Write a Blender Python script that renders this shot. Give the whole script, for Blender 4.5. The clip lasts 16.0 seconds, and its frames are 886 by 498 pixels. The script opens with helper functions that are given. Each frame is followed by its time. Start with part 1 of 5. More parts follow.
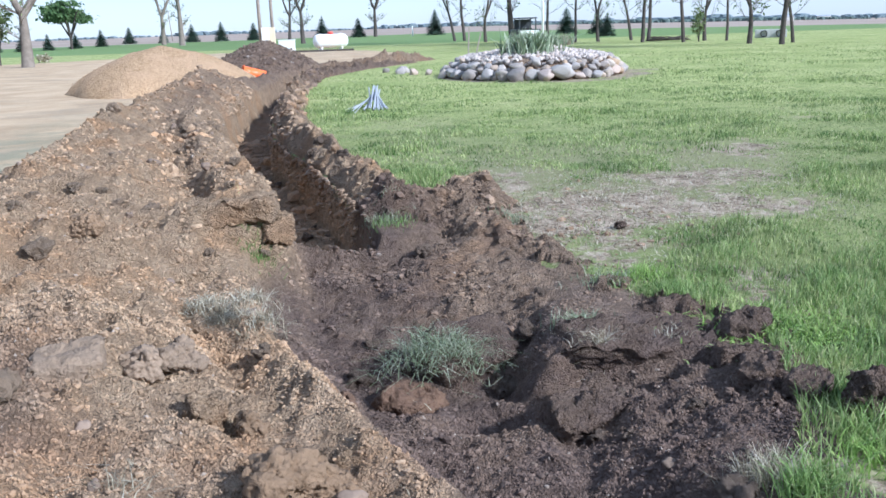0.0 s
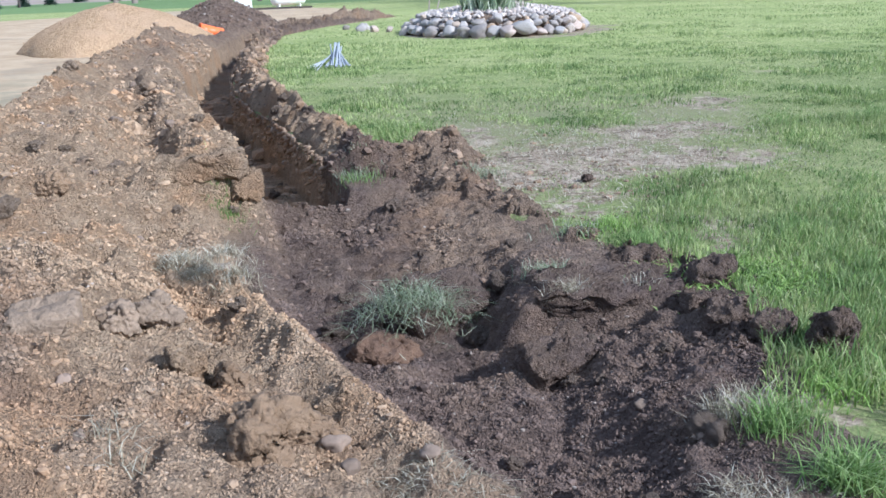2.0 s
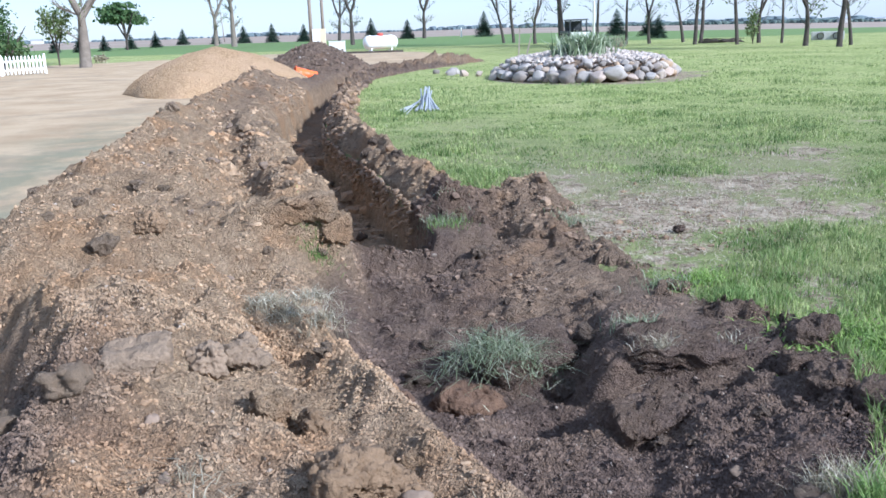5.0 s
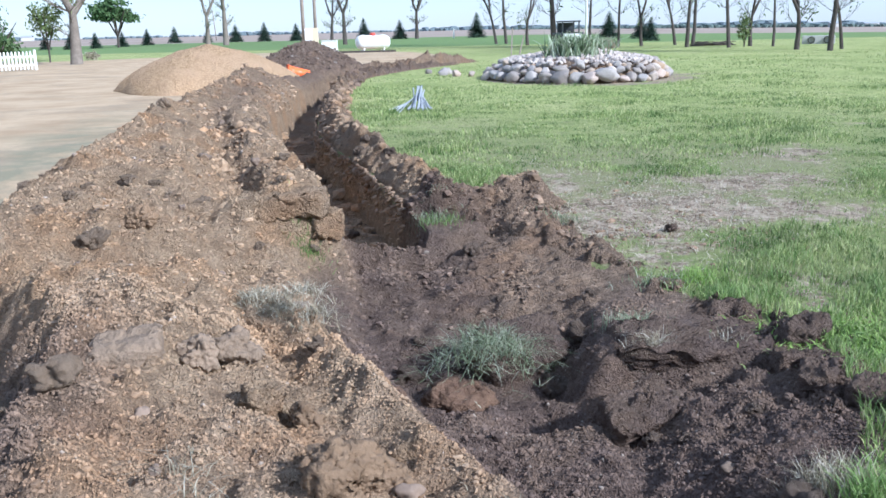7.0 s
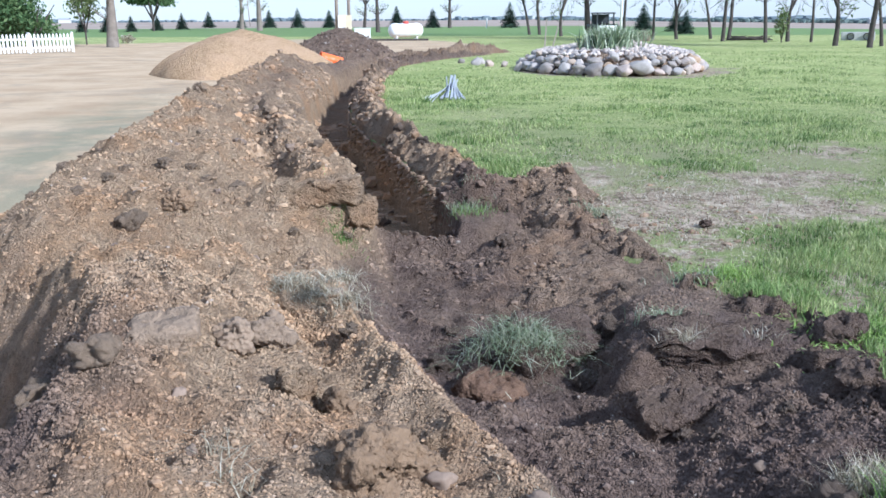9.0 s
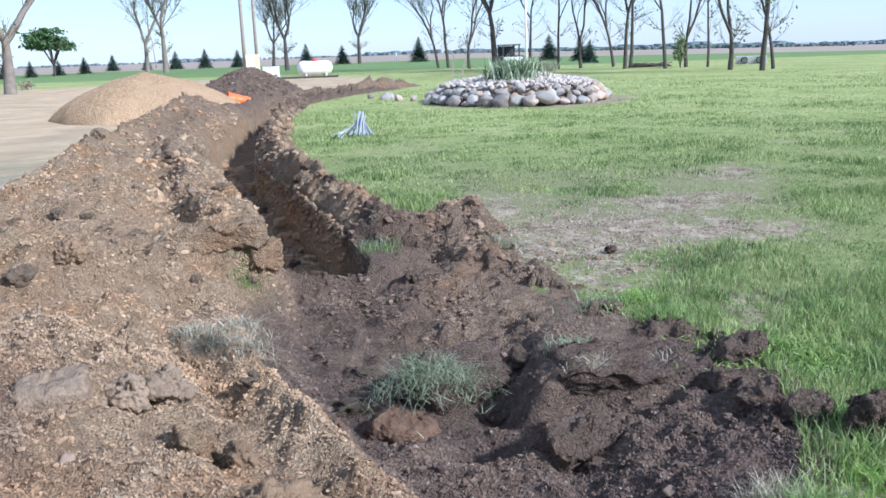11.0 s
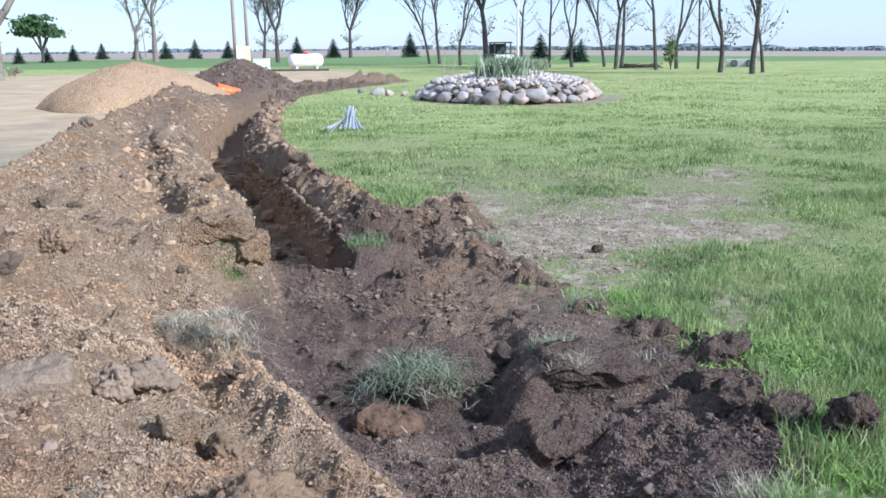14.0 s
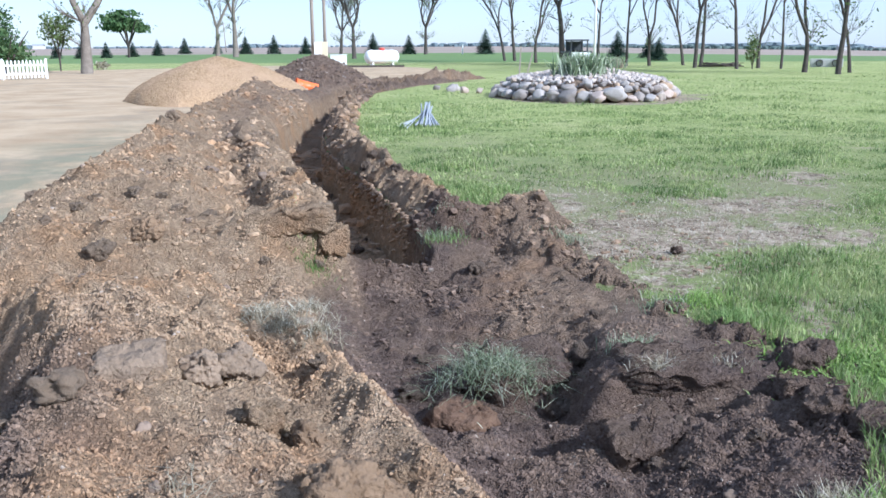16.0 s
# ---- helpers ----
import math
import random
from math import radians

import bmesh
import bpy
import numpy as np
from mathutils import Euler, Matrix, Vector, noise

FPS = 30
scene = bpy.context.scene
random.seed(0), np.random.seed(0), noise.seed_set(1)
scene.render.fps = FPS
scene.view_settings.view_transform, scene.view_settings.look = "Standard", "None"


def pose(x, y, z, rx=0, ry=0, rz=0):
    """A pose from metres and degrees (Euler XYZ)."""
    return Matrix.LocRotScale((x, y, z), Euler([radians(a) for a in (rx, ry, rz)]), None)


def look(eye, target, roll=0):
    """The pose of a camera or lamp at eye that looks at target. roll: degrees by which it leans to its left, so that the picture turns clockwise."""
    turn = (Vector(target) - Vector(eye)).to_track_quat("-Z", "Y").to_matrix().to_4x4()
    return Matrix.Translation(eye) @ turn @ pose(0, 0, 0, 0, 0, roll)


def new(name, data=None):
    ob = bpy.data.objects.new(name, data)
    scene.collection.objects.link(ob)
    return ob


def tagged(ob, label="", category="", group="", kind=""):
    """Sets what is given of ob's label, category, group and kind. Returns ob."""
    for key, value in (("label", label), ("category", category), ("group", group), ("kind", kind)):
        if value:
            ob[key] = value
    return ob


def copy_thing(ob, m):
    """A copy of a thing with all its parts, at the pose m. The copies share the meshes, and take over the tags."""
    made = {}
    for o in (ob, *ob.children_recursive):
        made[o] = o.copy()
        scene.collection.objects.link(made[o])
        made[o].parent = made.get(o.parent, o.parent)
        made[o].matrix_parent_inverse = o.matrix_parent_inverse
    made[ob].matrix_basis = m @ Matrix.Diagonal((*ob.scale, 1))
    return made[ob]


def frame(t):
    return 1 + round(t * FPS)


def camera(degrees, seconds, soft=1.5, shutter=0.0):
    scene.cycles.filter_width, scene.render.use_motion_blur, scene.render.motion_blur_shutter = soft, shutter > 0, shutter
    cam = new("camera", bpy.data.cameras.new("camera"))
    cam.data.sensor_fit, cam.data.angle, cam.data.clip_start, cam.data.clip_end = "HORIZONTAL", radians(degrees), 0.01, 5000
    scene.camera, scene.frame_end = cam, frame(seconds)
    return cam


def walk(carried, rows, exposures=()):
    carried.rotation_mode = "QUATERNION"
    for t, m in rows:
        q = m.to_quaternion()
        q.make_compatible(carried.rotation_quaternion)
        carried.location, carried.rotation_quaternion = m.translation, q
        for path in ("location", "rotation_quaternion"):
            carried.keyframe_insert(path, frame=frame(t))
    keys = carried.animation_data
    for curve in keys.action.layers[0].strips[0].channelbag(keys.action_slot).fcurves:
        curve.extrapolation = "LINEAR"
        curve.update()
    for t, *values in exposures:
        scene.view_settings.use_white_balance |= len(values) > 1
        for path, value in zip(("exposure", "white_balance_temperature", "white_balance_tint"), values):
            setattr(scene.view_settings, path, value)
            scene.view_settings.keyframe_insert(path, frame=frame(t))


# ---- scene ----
cam = camera(53.0, 16.0, soft=1.6)
PATH = [
    (0.0, (0.090, -0.019, 1.436), (0.171, 1.919, 0.949), -2.06),
    (0.5, (0.087, -0.009, 1.419), (0.173, 1.912, 0.871), -2.40),
    (1.0, (0.073, -0.019, 1.425), (0.149, 1.903, 0.877), -2.55),
    (1.5, (0.062, -0.033, 1.416), (0.147, 1.882, 0.845), -3.05),
    (2.0, (0.030, -0.065, 1.409), (0.191, 1.843, 0.832), -2.20),
    (2.5, (0.025, -0.047, 1.374), (0.223, 1.834, 0.725), -1.59),
    (3.0, (0.052, -0.011, 1.376), (0.206, 1.876, 0.731), -2.25),
    (3.5, (0.056, 0.023, 1.385), (0.164, 1.924, 0.774), -3.09),
    (4.0, (0.033, 0.001, 1.433), (0.069, 1.929, 0.905), -2.73),
    (4.2, (0.017, -0.005, 1.443), (0.015, 1.933, 0.947), -2.54),
    (6.3, (0.004, -0.002, 1.409), (-0.021, 1.943, 0.945), -1.76),
    (6.5, (-0.008, -0.011, 1.411), (-0.012, 1.937, 0.959), -1.67),
    (7.0, (-0.000, 0.000, 1.403), (-0.000, 1.942, 0.924), -1.41),
    (7.5, (-0.010, 0.012, 1.413), (-0.015, 1.952, 0.927), -0.84),
    (8.0, (-0.022, 0.008, 1.412), (-0.090, 1.952, 0.948), -0.51),
    (8.5, (-0.035, -0.011, 1.403), (-0.118, 1.924, 0.904), 0.26),
    (9.0, (-0.037, -0.007, 1.405), (-0.098, 1.928, 0.905), -0.39),
    (9.5, (-0.001, 0.002, 1.406), (-0.002, 1.940, 0.911), -0.78),
    (10.0, (0.029, 0.010, 1.418), (0.062, 1.951, 0.934), -2.31),
    (10.2, (0.037, 0.026, 1.416), (0.116, 1.970, 0.952), -2.27),
    (12.5, (0.059, 0.051, 1.423), (0.202, 2.002, 1.005), -1.81),
    (13.0, (0.059, 0.040, 1.423), (0.220, 1.990, 1.008), -1.37),
    (13.5, (0.051, 0.037, 1.416), (0.217, 1.983, 0.986), -1.19),
    (14.0, (0.052, 0.032, 1.418), (0.199, 1.978, 0.977), -0.73),
    (14.5, (0.054, 0.030, 1.416), (0.176, 1.975, 0.967), -0.88),
    (15.0, (0.039, 0.026, 1.420), (0.111, 1.973, 0.965), -0.83),
    (15.5, (0.017, 0.017, 1.421), (0.031, 1.966, 0.969), -0.91),
    (16.0, (-0.002, 0.006, 1.424), (-0.012, 1.956, 0.978), -0.34),
]
walk(cam, [(t, look(eye, target, roll)) for t, eye, target, roll in PATH],
     [(0.0, 1.23, 5120, 10), (16.0, 1.23, 5120, 10)])

# ---- world, sun ----
SUN_AZ, SUN_EL = radians(126), radians(33)   # clockwise from +y
world = bpy.data.worlds.new("world")
scene.world = world
world.use_nodes = True
wn = world.node_tree
sky = wn.nodes.new("ShaderNodeTexSky")
sky.sky_type = "NISHITA"
sky.sun_disc = False
sky.sun_elevation = SUN_EL
sky.sun_rotation = SUN_AZ
sky.dust_density = 0.3
sky.ozone_density = 1.5
sky.air_density = 1.0
# thin even haze over the clear sky
haze = wn.nodes.new("ShaderNodeMix")
haze.data_type = "RGBA"
haze.inputs[0].default_value = 0.75
haze.inputs[7].default_value = (2.3, 2.55, 2.9, 1)
wn.links.new(sky.outputs[0], haze.inputs[6])
wn.links.new(haze.outputs[2], wn.nodes["Background"].inputs[0])
wn.nodes["Background"].inputs[1].default_value = 0.114
sun_way = Vector((math.sin(SUN_AZ) * math.cos(SUN_EL), math.cos(SUN_AZ) * math.cos(SUN_EL), math.sin(SUN_EL)))
sun = new("sun", bpy.data.lights.new("sun", "SUN"))
sun.data.energy, sun.data.angle, sun.data.color = 3.0, radians(3.5), (1.0, 0.92, 0.81)
sun.matrix_world = look(sun_way * 50, (0, 0, 0))


# ---- materials ----
def material(name, rough=0.85, metal=0.0, spec=0.3):
    m = bpy.data.materials.new(name)
    m.use_nodes = True
    b = m.node_tree.nodes["Principled BSDF"]
    b.inputs["Roughness"].default_value = rough
    b.inputs["Metallic"].default_value = metal
    b.inputs["Specular IOR Level"].default_value = spec
    return m, m.node_tree, b


def tex_noise(nt, scale, detail=6.0, rough=0.6, coord=None, distort=0.0):
    n = nt.nodes.new("ShaderNodeTexNoise")
    n.inputs["Scale"].default_value = scale
    n.inputs["Detail"].default_value = detail
    n.inputs["Roughness"].default_value = rough
    n.inputs["Distortion"].default_value = distort
    if coord is None:
        coord = nt.nodes.new("ShaderNodeTexCoord").outputs["Object"]
    nt.links.new(coord, n.inputs["Vector"])
    return n.outputs["Fac"]


def ramp(nt, fac, stops):
    r = nt.nodes.new("ShaderNodeValToRGB")
    el = r.color_ramp.elements
    while len(el) < len(stops):
        el.new(0.5)
    for e, (p, c) in zip(el, stops):
        e.position, e.color = p, (*c, 1) if len(c) == 3 else c
    nt.links.new(fac, r.inputs[0])
    return r.outputs[0]


def mix(nt, fac, a, b, blend="MIX"):
    n = nt.nodes.new("ShaderNodeMix")
    n.data_type, n.blend_type = "RGBA", blend
    for sock, v in ((n.inputs[0], fac), (n.inputs[6], a), (n.inputs[7], b)):
        if isinstance(v, (int, float)):
            sock.default_value = v
        elif isinstance(v, tuple):
            sock.default_value = (*v, 1)
        else:
            nt.links.new(v, sock)
    return n.outputs[2]


def calc(nt, op, a, b=0.0, clamp=False):
    n = nt.nodes.new("ShaderNodeMath")
    n.operation, n.use_clamp = op, clamp
    for sock, v in zip(n.inputs, (a, b)):
        if isinstance(v, (int, float)):
            sock.default_value = v
        else:
            nt.links.new(v, sock)
    return n.outputs[0]


def attr(nt, name):
    n = nt.nodes.new("ShaderNodeAttribute")
    n.attribute_name = name
    return n.outputs["Fac"]


def bump(nt, bsdf, height, strength=0.5, dist=0.02):
    n = nt.nodes.new("ShaderNodeBump")
    n.inputs["Strength"].default_value = strength
    n.inputs["Distance"].default_value = dist
    nt.links.new(height, n.inputs["Height"])
    nt.links.new(n.outputs[0], bsdf.inputs["Normal"])


def simple(name, c1, c2, scale=8.0, rough=0.8, metal=0.0, spec=0.3, bumps=0.0, bscale=None, vary=0.0):
    """Two tones mixed by noise at two sizes, with fine relief."""
    m, nt, b = material(name, rough, metal, spec)
    f = calc(nt, "ADD", calc(nt, "MULTIPLY", tex_noise(nt, scale), 0.6), calc(nt, "MULTIPLY", tex_noise(nt, scale * 7.3), 0.4))
    col = ramp(nt, f, [(0.32, c1), (0.68, c2)])
    if vary:
        info = nt.nodes.new("ShaderNodeObjectInfo")
        h = nt.nodes.new("ShaderNodeHueSaturation")
        nt.links.new(col, h.inputs["Color"])
        v = calc(nt, "ADD", calc(nt, "MULTIPLY", info.outputs["Random"], 2 * vary), 1 - vary)
        nt.links.new(v, h.inputs["Value"])
        col = h.outputs[0]
    nt.links.new(col, b.inputs["Base Color"])
    if bumps:
        bump(nt, b, tex_noise(nt, bscale or scale * 5), bumps, 0.03)
    return m


def island_mat(name, stops, rough=0.9, spec=0.2, translucent=0.0):
    """Colours that vary from piece to piece of a joined mesh."""
    m, nt, b = material(name, rough, 0.0, spec)
    g = nt.nodes.new("ShaderNodeNewGeometry")
    col = ramp(nt, g.outputs["Random Per Island"], stops)
    nt.links.new(col, b.inputs["Base Color"])
    if translucent:
        tr = nt.nodes.new("ShaderNodeBsdfTranslucent")
        nt.links.new(col, tr.inputs[0])
        mx = nt.nodes.new("ShaderNodeMixShader")
        mx.inputs[0].default_value = translucent
        nt.links.new(b.outputs[0], mx.inputs[1])
        nt.links.new(tr.outputs[0], mx.inputs[2])
        nt.links.new(mx.outputs[0], nt.nodes["Material Output"].inputs["Surface"])
    return m


def soil_colour(nt):
    """Loose clay soil: tan where dry, dark brown where freshly turned and where flank shade is painted (attribute
    'moist_shade'), rusty streaks.
    """
    n1 = tex_noise(nt, 1.3, 5)
    n2 = tex_noise(nt, 9.0, 8, 0.7)
    n3 = tex_noise(nt, 90.0, 5, 0.75)
    dry = ramp(nt, n2, [(0.3, (0.36, 0.252, 0.162)), (0.5, (0.52, 0.372, 0.242)), (0.72, (0.62, 0.462, 0.312))])
    rust = mix(nt, ramp(nt, n1, [(0.50, (0, 0, 0)), (0.62, (0.85, 0.85, 0.85))]), dry, (0.53, 0.335, 0.19))
    wet = ramp(nt, n2, [(0.3, (0.122, 0.088, 0.073)), (0.55, (0.196, 0.143, 0.119)), (0.75, (0.28, 0.208, 0.176))])
    w = calc(nt, "ADD", attr(nt, "moist_shade"), calc(nt, "MULTIPLY", calc(nt, "SUBTRACT", tex_noise(nt, 4.0, 6), 0.5), 0.75), True)
    c = mix(nt, w, rust, wet)
    # crumbs of three sizes, each a rounded grain of its own tone
    where = nt.nodes.new("ShaderNodeTexCoord").outputs["Object"]
    stir = nt.nodes.new("ShaderNodeVectorMath")
    stir.operation = "ADD"
    jig = nt.nodes.new("ShaderNodeTexNoise")
    jig.inputs["Scale"].default_value = 60.0
    nt.links.new(where, jig.inputs["Vector"])
    small = nt.nodes.new("ShaderNodeVectorMath")
    small.operation = "SCALE"
    small.inputs["Scale"].default_value = 0.014
    nt.links.new(jig.outputs["Color"], small.inputs[0])
    nt.links.new(where, stir.inputs[0])
    nt.links.new(small.outputs[0], stir.inputs[1])
    h = calc(nt, "ADD", calc(nt, "MULTIPLY", n2, 0.9), calc(nt, "MULTIPLY", n3, 0.45))
    for scale, tall in ((26.0, 0.4), (62.0, 0.5), (140.0, 0.32)):
        v = nt.nodes.new("ShaderNodeTexVoronoi")
        v.inputs["Scale"].default_value = scale
        nt.links.new(stir.outputs[0], v.inputs["Vector"])
        grain = nt.nodes.new("ShaderNodeSeparateColor")
        nt.links.new(v.outputs["Color"], grain.inputs[0])
        c = mix(nt, 0.55, c, ramp(nt, grain.outputs[0], [(0.0, (0.74, 0.74, 0.75)), (0.5, (0.98, 0.98, 0.98)), (0.95, (1.07, 1.07, 1.06)), (1.0, (1.22, 1.2, 1.18))]), "MULTIPLY")
        stand = calc(nt, "ADD", calc(nt, "MULTIPLY", grain.outputs[1], 0.7), 0.3)
        h = calc(nt, "SUBTRACT", h, calc(nt, "MULTIPLY", calc(nt, "POWER", v.outputs["Distance"], 1.6), calc(nt, "MULTIPLY", stand, tall * 1.7)))
    c = mix(nt, 0.45, c, ramp(nt, n3, [(0.3, (0.5, 0.5, 0.5)), (0.5, (0.95, 0.95, 0.95)), (0.7, (1.08, 1.06, 1.03))]), "MULTIPLY")
    return c, h


def soil_material():
    m, nt, b = material("soil", 0.95, 0, 0.15)
    c, h = soil_colour(nt)
    nt.links.new(c, b.inputs["Base Color"])
    bump(nt, b, h, 1.0, 0.045)
    return m


def ground_material():
    m, nt, b = material("ground", 0.95, 0, 0.15)
    soil, h = soil_colour(nt)
    # mown grass sheet under the blades
    g1 = tex_noise(nt, 0.35, 4)
    g2 = tex_noise(nt, 3.0, 8, 0.7)
    g3 = tex_noise(nt, 45.0, 4, 0.7)
    grass = ramp(nt, calc(nt, "ADD", calc(nt, "MULTIPLY", g1, 0.5), calc(nt, "MULTIPLY", g2, 0.5)), [(0.36, (0.235, 0.285, 0.095)), (0.5, (0.355, 0.385, 0.155)), (0.64, (0.47, 0.455, 0.225))])
    grass = mix(nt, 0.85, grass, ramp(nt, g3, [(0.32, (0.3, 0.36, 0.26)), (0.6, (1.15, 1.15, 1.1))]), "MULTIPLY")
    grass = mix(nt, 0.6, grass, ramp(nt, tex_noise(nt, 7.0, 5, 0.7), [(0.36, (0.62, 0.67, 0.62)), (0.58, (1.25, 1.22, 1.2))]), "MULTIPLY")
    dryness = ramp(nt, calc(nt, "ADD", calc(nt, "MULTIPLY", attr(nt, "parched"), 0.5), calc(nt, "MULTIPLY", tex_noise(nt, 1.1, 6, 0.65), 0.6)), [(0.38, (0, 0, 0)), (0.72, (0.85, 0.85, 0.85))])
    grass = mix(nt, dryness, grass, (0.33, 0.30, 0.17))
    straw = ramp(nt, calc(nt, "ADD", calc(nt, "MULTIPLY", tex_noise(nt, 5.0, 6, 0.7), 0.5), calc(nt, "MULTIPLY", tex_noise(nt, 30.0, 6, 0.7), 0.5)), [(0.40, (0.08, 0.06, 0.042)), (0.48, (0.26, 0.20, 0.143)), (0.58, (0.43, 0.36, 0.275))])
    bn = calc(nt, "ADD", calc(nt, "MULTIPLY", calc(nt, "SUBTRACT", tex_noise(nt, 1.5, 6, 0.7), 0.5), 2.2), calc(nt, "MULTIPLY", calc(nt, "SUBTRACT", tex_noise(nt, 8.0, 5, 0.7), 0.5), 1.6))
    bare = ramp(nt, calc(nt, "ADD", calc(nt, "MULTIPLY", attr(nt, "bare"), 0.66), bn), [(0.33, (0, 0, 0)), (0.62, (1, 1, 1))])
    # darker green-brown at the near end, fading out between 8 and 20 m
    near_tone = calc(nt, "MULTIPLY", attr(nt, "close"), 0.55)
    grass = mix(nt, near_tone, grass, (0.13, 0.145, 0.065))
    grass = mix(nt, bare, grass, straw)
    # driveway: packed pale sandy gravel
    d2 = tex_noise(nt, 0.7, 6)
    drive = ramp(nt, d2, [(0.35, (0.44, 0.315, 0.195)), (0.6, (0.57, 0.43, 0.28))])
    worn = ramp(nt, calc(nt, "ADD", calc(nt, "MULTIPLY", tex_noise(nt, 0.35, 6, 0.65, distort=1.2), 0.7), calc(nt, "MULTIPLY", tex_noise(nt, 3.0, 5, 0.7), 0.3)), [(0.50, (0, 0, 0)), (0.62, (0.7, 0.7, 0.7))])
    drive = mix(nt, worn, drive, (0.34, 0.275, 0.195))
    weeds = calc(nt, "MULTIPLY", attr(nt, "weedy"), ramp(nt, tex_noise(nt, 1.1, 7, 0.7), [(0.40, (0, 0, 0)), (0.58, (1, 1, 1))]))
    drive = mix(nt, weeds, drive, (0.25, 0.245, 0.165))
    drive = mix(nt, 0.4, drive, ramp(nt, tex_noise(nt, 60.0, 3, 0.8), [(0.35, (0.55, 0.55, 0.55)), (0.6, (1, 1, 1))]), "MULTIPLY")
    field = ramp(nt, tex_noise(nt, 0.02, 4), [(0.4, (0.30, 0.24, 0.19)), (0.6, (0.37, 0.30, 0.25))])
    rag = calc(nt, "MULTIPLY", calc(nt, "SUBTRACT", tex_noise(nt, 5.0, 6), 0.5), 0.8)
    def edge(name):
        a = attr(nt, name)
        return ramp(nt, calc(nt, "ADD", a, calc(nt, "MULTIPLY", rag, calc(nt, "MULTIPLY", calc(nt, "MULTIPLY", a, calc(nt, "SUBTRACT", 1.0, a)), 4.0))), [(0.42, (0, 0, 0)), (0.58, (1, 1, 1))])
    grass = mix(nt, ramp(nt, attr(nt, "verge"), [(0.3, (0, 0, 0)), (0.7, (0.8, 0.8, 0.8))]), grass, (0.125, 0.205, 0.075))
    c = mix(nt, edge("drive"), grass, drive)
    c = mix(nt, edge("field"), c, field)
    c = mix(nt, edge("soil"), c, soil)
    nt.links.new(c, b.inputs["Base Color"])
    fineness = calc(nt, "ADD", calc(nt, "MULTIPLY", attr(nt, "soil"), 0.88), 0.12)
    bump(nt, b, calc(nt, "MULTIPLY", h, fineness), 1.0, 0.04)
    return m


def crumb_material():
    """The same soil, in crumbs that differ a little from one another; a few are pale pebbles."""
    m, nt, b = material("soil_crumbs", 0.95, 0, 0.15)
    c, h = soil_colour(nt)
    g = nt.nodes.new("ShaderNodeNewGeometry").outputs["Random Per Island"]
    c = mix(nt, 1.0, c, ramp(nt, g, [(0.0, (0.62, 0.61, 0.60)), (0.5, (0.82, 0.81, 0.80)), (0.9, (0.93, 0.92, 0.91)), (1.0, (1.04, 1.02, 1.0))]), "MULTIPLY")
    c = mix(nt, ramp(nt, g, [(0.985, (0, 0, 0)), (0.988, (0.8, 0.8, 0.8))]), c, (0.33, 0.28, 0.235))
    nt.links.new(c, b.inputs["Base Color"])
    return m


SOIL = soil_material()
CRUMBS = crumb_material()
GROUND = ground_material()


# ---- mesh helpers ----
def mesh_np(name, verts, faces, mats=(), smooth=False):
    me = bpy.data.meshes.new(name)
    me.from_pydata(verts.tolist() if hasattr(verts, "tolist") else verts, [], faces.tolist() if hasattr(faces, "tolist") else faces)
    for m in mats:
        me.materials.append(m)
    if smooth:
        me.polygons.foreach_set("use_smooth", [True] * len(me.polygons))
    me.update()
    return me


def part(name, data, mat, parent, label="", m=None):
    """One mesh object (from a bmesh or a mesh) under a thing or a part."""
    if isinstance(data, bmesh.types.BMesh):
        me = bpy.data.meshes.new(name)
        data.to_mesh(me)
        data.free()
    else:
        me = data
    if mat and not me.materials:
        me.materials.append(mat)
    ob = new(name, me)
    ob.parent = parent
    if m is not None:
        ob.matrix_basis = m
    return tagged(ob, label) if label else ob


def empty(name, m, label, category, group="", kind=""):
    ob = new(name)
    ob.empty_display_size = 0.2
    ob.matrix_basis = m
    return tagged(ob, label, category, group, kind)


def box(bm, sx, sy, sz, m, bevel=0.0):
    r = bmesh.ops.create_cube(bm, size=1, matrix=m @ Matrix.Diagonal((sx, sy, sz, 1)))
    if bevel:
        es = list({e for v in r["verts"] for e in v.link_edges})
        bmesh.ops.bevel(bm, geom=es, offset=bevel, segments=2, affect="EDGES", profile=0.7)
    return bm


def tube(points, radii, sides=8, cap=True):
    """Vertices and faces of a tapered tube along points."""
    V, F = [], []
    pts = [Vector(p) for p in points]
    ref = Vector((0.31, 0.17, 0.93))
    for i, p in enumerate(pts):
        d = (pts[min(i + 1, len(pts) - 1)] - pts[max(i - 1, 0)]).normalized()
        a = d.cross(ref if abs(d.dot(ref)) < 0.95 else Vector((1, 0, 0))).normalized()
        b = d.cross(a)
        for k in range(sides):
            w = 2 * math.pi * k / sides
            V.append(tuple(p + (a * math.cos(w) + b * math.sin(w)) * radii[i]))
    for i in range(len(pts) - 1):
        for k in range(sides):
            q = (k + 1) % sides
            F.append((i * sides + k, i * sides + q, (i + 1) * sides + q, (i + 1) * sides + k))
    if cap:
        F.append(tuple(range(sides))[::-1])
        F.append(tuple((len(pts) - 1) * sides + k for k in range(sides)))
    return V, F


def join(pieces):
    V, F = [], []
    for v, f in pieces:
        o = len(V)
        V += v
        F += [tuple(i + o for i in q) for q in f]
    return V, F


def tube_mesh(name, pieces, mat, smooth=True):
    V, F = join(pieces)
    return mesh_np(name, V, F, [mat], smooth)


# ---- smooth noise on arrays ----
rng = np.random.default_rng(7)
LATTICE = rng.random((256, 256))


